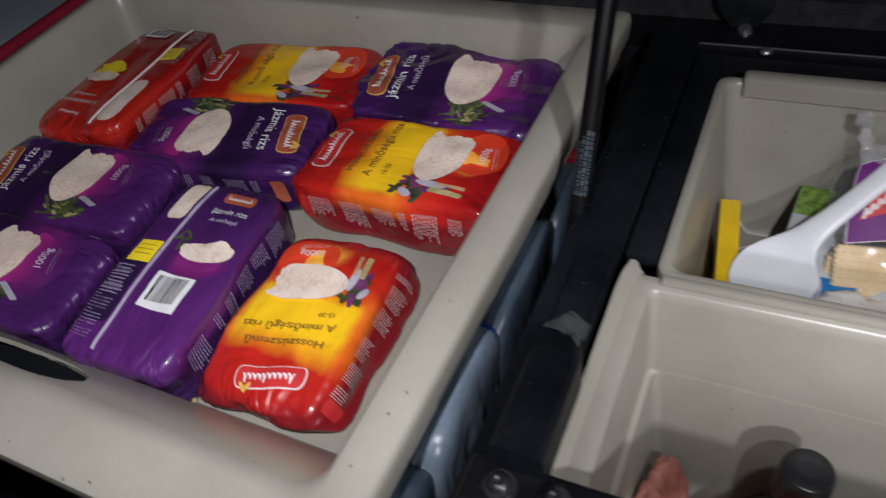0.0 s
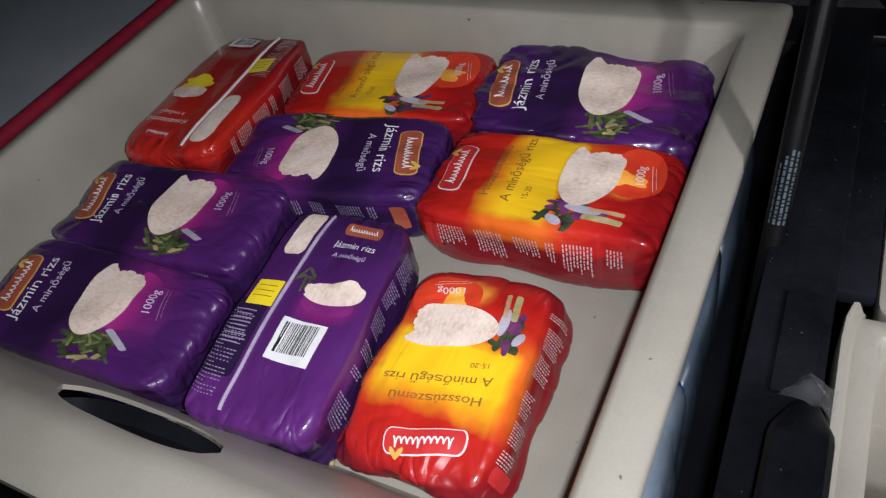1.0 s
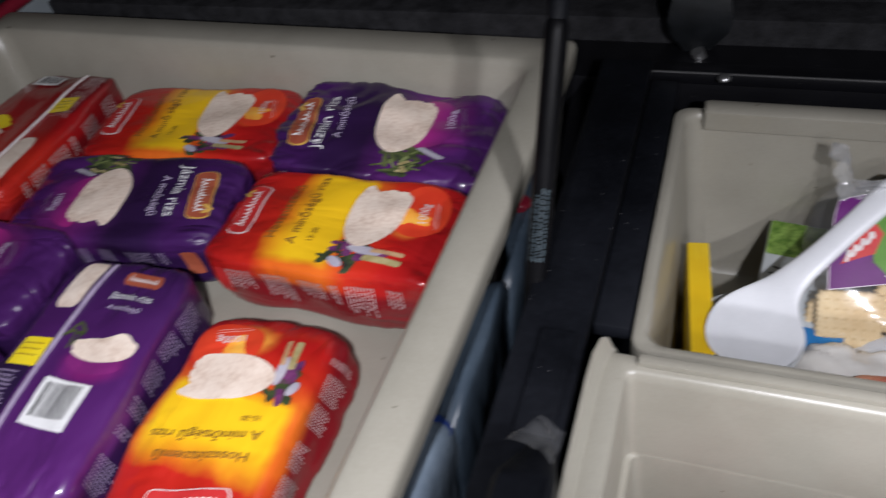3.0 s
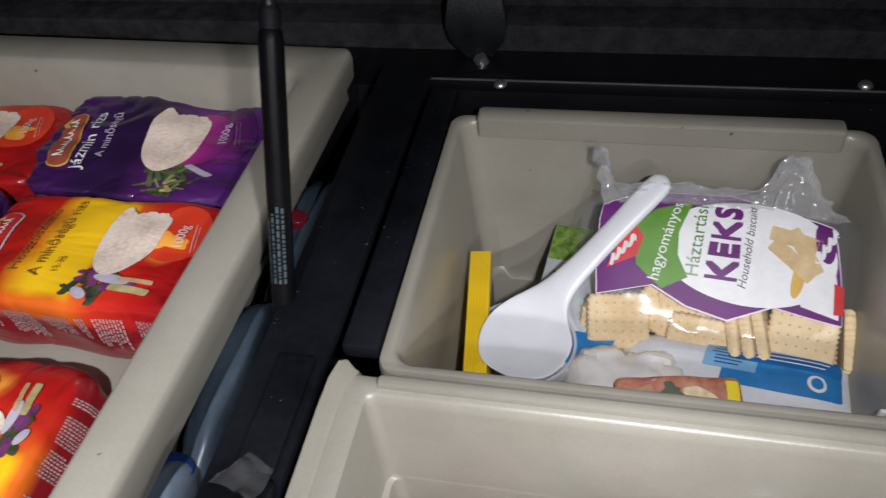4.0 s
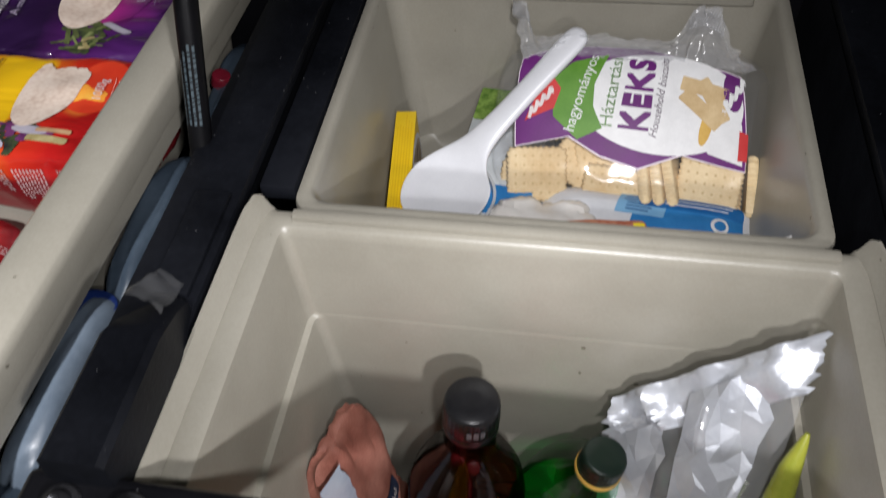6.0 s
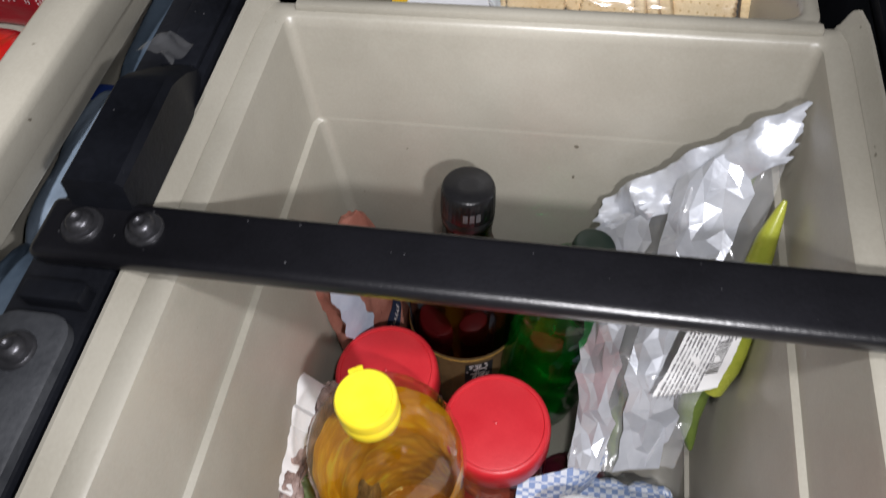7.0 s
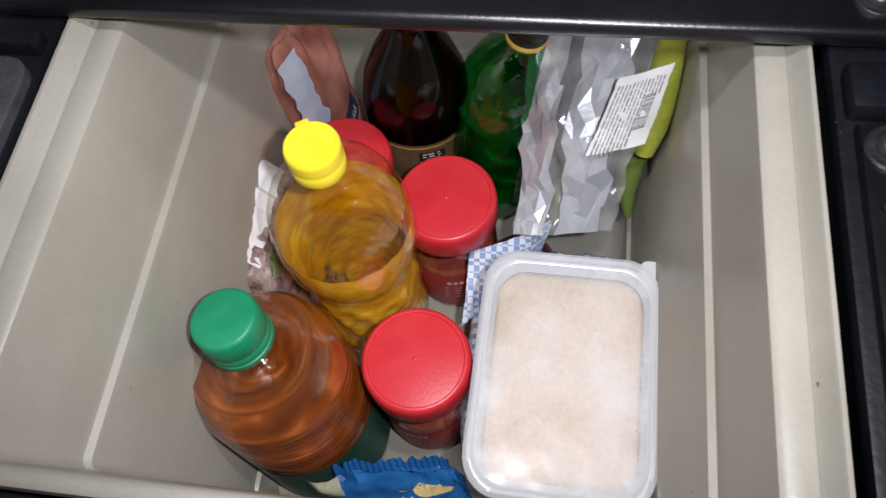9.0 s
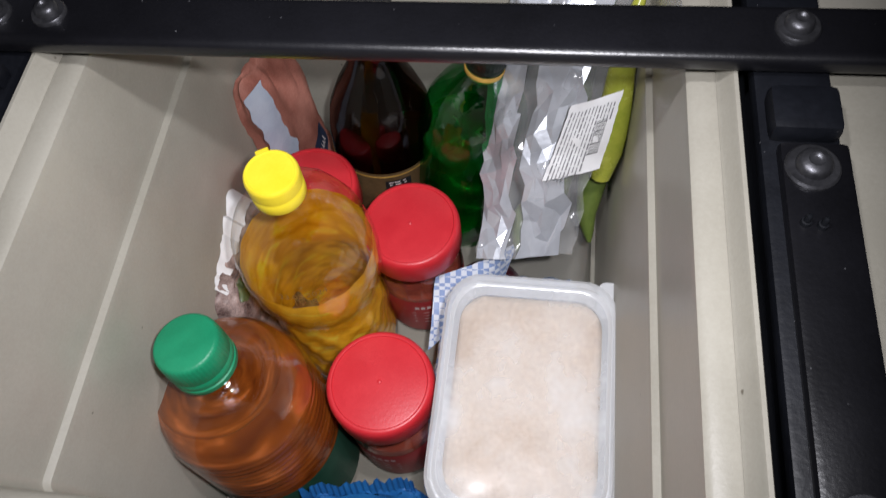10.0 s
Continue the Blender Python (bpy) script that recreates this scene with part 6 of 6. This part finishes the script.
def paddle():
    base = Vector((0.2115, 0.4985, 0.1950))
    t = thing("rice_paddle", Matrix.Translation(base), "white plastic rice paddle lying across the cup", "rice paddle")
    # centre line from the bowl's tip to the handle's end; half width, half thickness, hollow of the bowl
    keys = [((0.2115, 0.4985, 0.1960), 0.002, 0.0010, 0.000), ((0.2118, 0.4995, 0.1957), 0.0085, 0.0012, 0.0004), ((0.2124, 0.5020, 0.1952), 0.0170, 0.0014, 0.0010), ((0.2137, 0.5080, 0.1945), 0.0255, 0.0016, 0.0024), ((0.2160, 0.5180, 0.1945), 0.0312, 0.0018, 0.0040), ((0.2190, 0.5300, 0.1955), 0.0334, 0.0020, 0.0050), ((0.2225, 0.5420, 0.1975), 0.0318, 0.0022, 0.0046), ((0.2265, 0.5520, 0.2000), 0.0262, 0.0026, 0.0032), ((0.2315, 0.5610, 0.2035), 0.0192, 0.0032, 0.0014), ((0.2375, 0.5690, 0.2080), 0.0140, 0.0040, 0.0002), ((0.2460, 0.5780, 0.2145), 0.0112, 0.0046, 0.0), ((0.2590, 0.5900, 0.2245), 0.0098, 0.0048, 0.0), ((0.2750, 0.6055, 0.2370), 0.0094, 0.0048, 0.0), ((0.2930, 0.6225, 0.2510), 0.0100, 0.0048, 0.0), ((0.3040, 0.6330, 0.2595), 0.0100, 0.0046, 0.0), ((0.3085, 0.6372, 0.2630), 0.0078, 0.0038, 0.0), ((0.3105, 0.6391, 0.2646), 0.0030, 0.0018, 0.0)]
    rows = []
    n = len(keys)
    for k in range(n - 1):
        near = [keys[max(0, min(n - 1, k + d))] for d in (-1, 0, 1, 2)]
        flatten = [(*q[0], *q[1:]) for q in near]
        for i in range(6):
            f = i / 6
            rows.append([0.5 * (2 * b + (c - a) * f + (2 * a - 5 * b + 4 * c - d) * f * f + (3 * b - a - 3 * c + d) * f ** 3) for a, b, c, d in zip(*flatten)])
    rows.append((*keys[-1][0], *keys[-1][1:]))
    loops = []
    for k, row in enumerate(rows):
        here = Vector(row[:3])
        w, th, hollow = row[3:]
        ahead = (Vector(rows[min(k + 1, len(rows) - 1)][:3]) - Vector(rows[max(k - 1, 0)][:3]))
        side = Vector((ahead.x, ahead.y, 0)).normalized().cross(Vector((0, 0, 1)))
        up = side.cross(ahead.normalized())
        loop = []
        for i in range(32):
            q = 2 * math.pi * i / 32
            c, s = math.cos(q), math.sin(q)
            xx = w * math.copysign(abs(c) ** 0.8, c)
            zz = th * math.copysign(abs(s) ** 0.8, s) - hollow + 1.5 * hollow * (abs(xx) / max(w, 1e-4)) ** 2.4
            loop.append(here - base + side * xx + up * zz)
        loops.append(loop)
    white = surface("white_plastic", (0.72, 0.73, 0.76), (0.80, 0.81, 0.84), 25, 0.26, 0.38, grain=600, relief=0.06)
    cut = 60
    part("bowl", loft(loops[:cut + 1], True, False), white, t, "shallow oval bowl")
    part("handle", loft(loops[cut:], False, True), white, t)


paddle()
milk = thing("milk_carton", pose(0.2545, 0.5970, BASE, 0, 0, -5.5), "milk carton with green leaves lying on its side", "carton")
part("carton", box(-0.033, 0.033, -0.075, 0.072, 0, 0.070, 0.003), surface("pale_carton", (0.56, 0.60, 0.62), (0.66, 0.70, 0.72), 30, 0.35, 0.45), milk)
part("leaf_print", blob(plate(-0.010, 0.050, 0.044, 0.040, 0, 0.05), flat(0.0704), 6), print_ink("leaf_picture", (0.05, 0.14, 0.01), (0.30, 0.46, 0.10), 150), milk, "picture of green leaves")
part("dark_side", bars([(0, 0.035, 0.140, 0.062, 0)], lambda u, v: Vector((-0.0334, u, v)), 1), surface("dark_carton_side", (0.02, 0.035, 0.03), (0.05, 0.07, 0.06), 30, 0.4), milk)
part("volume_lettering", lettering("1L", 0.020, flat(0.0704), -0.018, 0.012, 75), BLACK_INK, milk)
part("blue_band", bars([(0.0, -0.055, 0.064, 0.030, 0)], flat(0.0705), 1), BLUE_INK, milk)

BISCUIT = surface("biscuit", (0.64, 0.45, 0.22), (0.82, 0.66, 0.40), 24, 0.65, 0.8, grain=300, relief=0.9)


def biscuit(parent, m, w=0.046, h=0.042, t=0.0072):
    """A flat biscuit with a scalloped edge and rows of pricked holes."""
    out = []
    n = 144
    for i in range(n):
        q = 2 * math.pi * i / n
        c, s = math.cos(q), math.sin(q)
        k = (abs(c) ** 9 + abs(s) ** 9) ** (-1 / 9)
        edge = 1 + 0.030 * math.sin(36 * q)
        out.append((c * k * edge * w / 2, s * k * edge * h / 2))
    loops = [[Vector((x * f, y * f, z)) for x, y in out] for f, z in ((0.95, 0), (1, t * 0.25), (1, t * 0.6), (0.95, t * 0.92), (0.90, t), (0.80, t * 1.02), (0.4, t * 1.06))]
    bm = loft(loops, True, True)
    ob = part("biscuit", moved(bm, m), BISCUIT, parent)
    holes = [bmesh.new()]
    for a in range(6):
        for b in range(5):
            hx, hy = (-0.5 + (a + 0.5) / 6) * w * 0.84, (-0.5 + (b + 0.5) / 5) * h * 0.84
            vs = [holes[0].verts.new(m @ Vector((hx + 0.0009 * math.cos(k * 0.785), hy + 0.0009 * math.sin(k * 0.785), t * 1.07 + 0.0001))) for k in range(8)]
            holes[0].faces.new(vs)
    tagged(part("pricked_holes", holes[0], BISCUIT_HOLE, ob), "", "", "", "stuff")


BISCUIT_HOLE = surface("biscuit_hole", (0.50, 0.34, 0.15), (0.60, 0.42, 0.20), 60, 0.8)


def biscuit_bag():
    t = thing("biscuit_bag", pose(0.349, 0.5978, 0.2060, 38, 0, -2), "clear bag of square biscuits with a purple label", "biscuit bag")
    p = Pouch(0.200, 0.136, 0.040, 51, 4.6, 0.60, 0.6, 0.35)
    part("film", p.body(34, 30, 10), FILM, t, "clear crinkled film")
    # lying on their flats: place, tilt, turn
    for x, y, z, a, b, c in ((-0.064, -0.040, 0.006, 8, 6, 6), (-0.070, -0.050, -0.004, 6, 4, -4), (-0.030, -0.026, -0.002, -4, 16, -30), (-0.006, -0.050, 0.003, 10, 0, -6), (-0.004, -0.058, -0.006, 4, 0, 3), (-0.012, -0.026, 0.000, 14, 0, 14), (0.064, -0.036, 0.007, 8, -6, -5), (0.066, -0.046, -0.001, 4, -2, 2), (0.060, -0.052, -0.009, 2, 4, -3), (-0.052, 0.010, -0.008, 0, 6, 8), (0.010, 0.010, -0.008, 0, 0, 4), (0.058, 0.010, -0.008, 0, -5, -4)):
        biscuit(t, pose(x, y, z - 0.003, a, b, c))
    # standing on edge between the two heaps
    for x, lean, turn in ((0.018, 62, 10), (0.0265, 66, 12), (0.035, 70, 14), (0.0905, 84, 3)):
        biscuit(t, pose(x, -0.036, 0.001, 0, lean, turn), 0.030, 0.044)
    T = lambda k: (lambda u, v: p.top(0.0014 + 0.0005 * k)(u, v * 1.19 + 0.19))
    U = lambda pts: [((x - 517) / 415, (395 - y) / 345) for x, y in pts]

    def dense(pts, n=6):
        out = []
        for (x0, y0), (x1, y1) in zip(pts, pts[1:] + pts[:1]):
            out += [(x0 + (x1 - x0) * i / n, y0 + (y1 - y0) * i / n) for i in range(n)]
        return out
    base = dense(U([(112, 228), (360, 172), (560, 165), (700, 236), (856, 262), (925, 580), (680, 528), (560, 582), (440, 552), (340, 498), (148, 552)]))
    grow = [(u * 1.02, v * 1.03) for u, v in base]
    label = part("label_edge", blob(grow, T(0), 8), print_ink("pink_white_edge", (0.70, 0.60, 0.68), (0.78, 0.70, 0.76)), t, "pale edge of the label")
    part("label_purple", blob(base, T(1), 8), DEEP_PURPLE, t, "purple printed label")
    part("label_white", blob([((x - 517) / 415, (395 - y) / 345) for x, y in oval(610, 370, 262, 165, 4, 48)], T(2), 8), WHITE_INK, t, "white oval")
    part("label_white_side", blob(dense(U([(650, 240), (780, 300), (870, 420), (900, 560), (760, 520), (700, 420)])), T(2), 6), WHITE_INK, t)
    part("green_ribbon", blob(dense(U([(272, 318), (320, 258), (430, 218), (400, 330), (406, 400), (440, 466), (366, 508), (286, 440)])), T(3), 6), SLIVER, t, "green printed ribbon")
    part("red_shield", blob(dense(U([(186, 462), (214, 392), (262, 306), (300, 350), (286, 415)])), T(4), 5), RED_INK, t, "red printed shield")
    part("shield_mark", scroll(-0.76, -0.58, 0.00, 0.14, 55, T(5), 2), PALE, t)
    part("biscuit_picture", merge(*[blob([((x - 517) / 415, (395 - y) / 345) for x, y in plate(cx, cy, 150, 46, turn, 0.12)], T(3 + k), 5) for k, (cx, cy, turn) in enumerate(((735, 320, 12), (760, 355, 58), (725, 385, 40)))]), print_ink("tan_picture", (0.50, 0.34, 0.16), (0.66, 0.50, 0.28), 60), t, "picture of biscuits")
    part("wheat_picture", blob([((x - 517) / 415, (395 - y) / 345) for x, y in oval(742, 440, 18, 58, 8, 24)], T(4), 4), GOLD, t)
    part("purple_loops", blob([((x - 517) / 415, (395 - y) / 345) for x, y in oval(825, 320, 34, 62, -10, 24)], T(3), 4), DEEP_PURPLE, t)
    part("loop_mark", scroll(0.66, 0.84, 0.20, 0.16, 60, T(4), 5), WHITE_INK, t)
    part("red_patch", blob(dense(U([(858, 440), (900, 450), (915, 545), (868, 540)])), T(4), 4), RED_INK, t)
    stretch = lambda k: (lambda u, v: T(k + 1.0)(u * 0.83, v))
    part("ribbon_lettering", lettering("hagyományos", 0.140, stretch(4), -0.372 / 0.83, 0.11, 80), WHITE_INK, t)
    part("title_lettering", lettering("Háztartási", 0.165, stretch(3), -0.150 / 0.83, 0.14, 88), surface("green_letter", (0.06, 0.15, 0.02), (0.08, 0.20, 0.03), 60, 0.35), t)
    part("name_lettering", merge(*[lettering("KEKS", 0.312, (lambda o: lambda u, v: stretch(3)(u + o, v))(o), 0.055 / 0.83, 0.13, 87) for o in (-0.022, -0.007, 0.007, 0.022)]), DEEP_PURPLE, t, "KEKS in bold purple capitals")
    part("script_lettering", lettering("Household biscuits", 0.100, stretch(3), 0.205 / 0.83, 0.12, 84, 0.25), surface("dark_script", (0.06, 0.03, 0.06), (0.09, 0.05, 0.09), 60, 0.35), t)
    # loose film above the label: a low wrinkled crest and two raised crimped corners
    def crown(s, f):
        h = 0.015 + 0.028 * math.exp(-((s + 0.96) / 0.15) ** 4) + 0.025 * math.exp(-((s - 0.46) / 0.16) ** 4) + 0.004 * noise.noise((s * 5, 2, 1))
        h *= min(1.0, max(0.1, (0.92 - s) / 0.3))
        q = Vector((s * 7, f * 3, 3))
        fold = 0.007 * f * (0.5 - abs(noise.noise(q))) + 0.003 * noise.noise(q * 2.3)
        return p.at(0.95 * s, 0.66, 0.98) + Vector((0.004 * s * f + fold * 0.8 - 0.010 * f * math.exp(-((s + 0.97) / 0.3) ** 2), 0.003 + h * f, 0.006 * f + 1.5 * fold))
    rows = [[crown(-1 + 1.90 * i / 110, j / 16) for i in range(111)] for j in range(17)]
    part("top_film", loft(rows, closed=False), clear("gathered_film", (0.94, 0.94, 0.95), 0.10, 0.14, 0.8, 36, milky=0.22, edge=0.4, detail=1), t, "loose clear film above the label")
    for s0, s1 in ((-1.0, -0.82), (0.33, 0.60)):
        rows = [[crown(s0 + (s1 - s0) * i / 40, 0.66 + 0.36 * j / 6) + Vector((0, 0, 0.0010 + 0.0009 * (-1) ** i)) for i in range(41)] for j in range(7)]
        part("corner_seal", loft(rows, closed=False), SEAL, t, "clear crimped corner of the bag")


biscuit_bag()
blue_pack = thing("sugar_packet", pose(0.3680, 0.5330, BASE + 0.036, 14, 0, -4), "blue and white packet under the biscuit bag", "packet")
p = Pouch(0.170, 0.080, 0.072, 61, 4.0, 0.4, 1.2, 0.6)
part("pouch", p.body(30, 20, 8), surface("white_packet_film", (0.62, 0.64, 0.67), (0.76, 0.77, 0.79), 18, 0.3, 0.4, coat=0.3), blue_pack)
part("blue_field", blob(plate(0.40, 0.42, 1.02, 0.95, -4, 0.05), p.top(0.0009), 8), BLUE_INK, blue_pack, "blue printed field")
part("pale_field", blob(plate(-0.05, 0.55, 0.42, 0.62, -4, 0.05), p.top(0.0013), 6), print_ink("light_blue_print", (0.16, 0.36, 0.58), (0.24, 0.46, 0.66), 40), blue_pack)
part("seal_mark", blob(oval(0.62, 0.20, 0.085, 0.16, 0), p.top(0.0017), 4), WHITE_INK, blue_pack, "round white mark")
part("seal_ring", blob(oval(0.62, 0.20, 0.055, 0.105, 0), p.top(0.0021), 4), BLUE_INK, blue_pack)
rr = random.Random(12)
part("small_print", bars([(-0.08 + rr.uniform(-0.02, 0.02), 0.78 - 0.075 * k, rr.uniform(0.14, 0.26), 0.03, -4) for k in range(7)], p.top(0.0018), 2), print_ink("navy_small_print", (0.02, 0.07, 0.20), (0.03, 0.10, 0.26)), blue_pack)
part("dark_band", blob(plate(0.42, 0.60, 0.98, 0.34, -4, 0.05), p.top(0.0014), 6), print_ink("deep_blue_print", (0.008, 0.09, 0.28), (0.015, 0.14, 0.38), 30), blue_pack, "deep blue band")
part("band_line", bars([(0.42, 0.74 - 0.10 * k, 0.80 - 0.12 * k, 0.022, -4) for k in range(3)], p.top(0.0020), 8), WHITE_INK, blue_pack)
white_pack = thing("flour_packet", pose(0.2930, 0.5170, BASE + 0.040, 12, 4, 8), "slack white and pale packet beside the cup", "packet")
p = Pouch(0.088, 0.078, 0.080, 62, 3.6, 0.4, 2.6, 1.2)
part("pouch", p.body(20, 20, 8), surface("cream_film", (0.72, 0.69, 0.64), (0.84, 0.82, 0.78), 22, 0.18, 0.3, grain=70, relief=0.9, coat=0.5), white_pack)
part("dark_line", blob(plate(0.62, -0.30, 0.05, 1.1, 38, 0.3), p.top(0.0008), 3), BLACK_INK, white_pack)
soup = thing("soup_packet", pose(0.3270, 0.4900, BASE + 0.074, 30, 0, 8), "small red soup packet with a noodle picture", "packet")
p = Pouch(0.084, 0.052, 0.008, 63, 16.0, 0.1, 0.4, 0.2)
part("pouch", p.body(22, 16, 6), surface("cream_soup_film", (0.34, 0.07, 0.04), (0.60, 0.30, 0.18), 55, 0.3, 0.4, coat=0.3), soup)
part("red_field", blob(plate(-0.42, 0.30, 1.00, 1.2, 0, 0.05), p.top(0.0008), 6), print_ink("meat_picture", (0.36, 0.05, 0.03), (0.56, 0.26, 0.16), 60), soup, "red food picture")
part("noodle_picture", blob(oval(0.30, 0.35, 0.34, 0.42, 10, lumps=0.5, seed=4), p.top(0.0012), 5), print_ink("pale_noodles", (0.60, 0.44, 0.24), (0.80, 0.68, 0.46), 160), soup)
part("herb_picture", blob(oval(-0.10, 0.62, 0.16, 0.22, 20, lumps=0.6, seed=8), p.top(0.0016), 4), LEAF_INK, soup)
part("meat_slice_picture", blob(oval(-0.58, 0.45, 0.20, 0.34, -20, lumps=0.5, seed=2), p.top(0.0014), 4), FLESH, soup)
part("gold_edge", blob(plate(0.86, 0.10, 0.20, 1.6, 0, 0.1), p.top(0.0014), 4), YELLOW_INK, soup)
slip = thing("paper_slip", pose(0.4500, 0.4850, BASE + 0.048, 0, 0, 2), "folded white paper standing by the bin's front wall", "paper")
part("paper", moved(merge(box(-0.014, 0.014, -0.0012, 0.0012, 0.0, 0.074, 0.0004), moved(box(-0.009, 0.009, -0.0009, 0.0009, -0.009, 0.009, 0.0003), pose(0.001, -0.0022, 0.074, 0, 45, 0))), pose(0, 0, 0, 4, 0, 0)), surface("white_paper", (0.74, 0.74, 0.73), (0.80, 0.80, 0.79), 40, 0.6, 0.7), slip)


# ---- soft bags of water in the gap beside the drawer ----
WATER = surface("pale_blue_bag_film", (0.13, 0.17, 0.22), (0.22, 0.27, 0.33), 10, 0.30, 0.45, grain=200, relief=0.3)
# darker copy of the bag film, with the gap's shade put into its colour
WATER_SHADED = surface("shaded_blue_bag_film", (0.030, 0.045, 0.066), (0.065, 0.09, 0.12), 10, 0.30, 0.45, grain=200, relief=0.3)
BLUE_CAP = surface("blue_cap_plastic", (0.01, 0.03, 0.16), (0.02, 0.05, 0.24), 40, 0.35, 0.45)
gap_bag = thing("carrier_bag", pose(0, 0, 0), "soft pale blue plastic bag stuffed beside the drawer", "plastic bag")
for k, (x, y, z, l, w, mat) in enumerate(((0.027, 0.185, 0.164, 0.200, 0.034, WATER_SHADED), (0.027, 0.322, 0.166, 0.150, 0.034, WATER), (0.027, 0.445, 0.158, 0.170, 0.032, WATER_SHADED), (0.028, 0.590, 0.146, 0.180, 0.030, WATER_SHADED))):
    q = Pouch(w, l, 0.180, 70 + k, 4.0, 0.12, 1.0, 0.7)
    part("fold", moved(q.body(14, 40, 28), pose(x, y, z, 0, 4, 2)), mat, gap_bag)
knob = thing("bottle_cap", pose(0.0250, 0.3700, 0.2340, -25, 20, 0), "dark blue screw cap between the bags", "bottle cap")
part("cap", ridged_cap(0.0135, 0.015, 30, 0.0), BLUE_CAP, knob)
knob = thing("bottle_cap", pose(0.0300, 0.5950, 0.2330, 0, 20, 0), "red screw cap between the bags", "bottle cap")
part("cap", ridged_cap(0.0075, 0.010, 30, 0.0), REDTRIM, knob)
tape = thing("tape_scrap", pose(0.1085, 0.3370, 0.3105, -32, 0, 0), "scrap of crumpled clear tape on the rail", "tape")
part("film", sheet(((-0.004, 0.014, 0.004), (0.014, 0.008, 0.006), (0.012, -0.014, 0.003), (-0.014, -0.006, 0.004)), 18, 18, 0.005, 12, 0.006, ragged=0.08), clear("glossy_tape", (0.9, 0.92, 0.95), 0.10, 0.25, 0.6, 60, milky=0.05), tape)
crumb = thing("rice_crumb", on_tray(-0.176, 0.268, 0.006, 0, 0, 40), "small pale crumb lying in the drawer's front", "crumb")
part("grain", lathe([(0.0008, -0.006), (0.0028, -0.004), (0.0036, 0.0), (0.0026, 0.004), (0.0008, 0.006)], 14, lambda a, z: 0.18 * math.sin(3 * a + 300 * z)), CREAM, crumb)
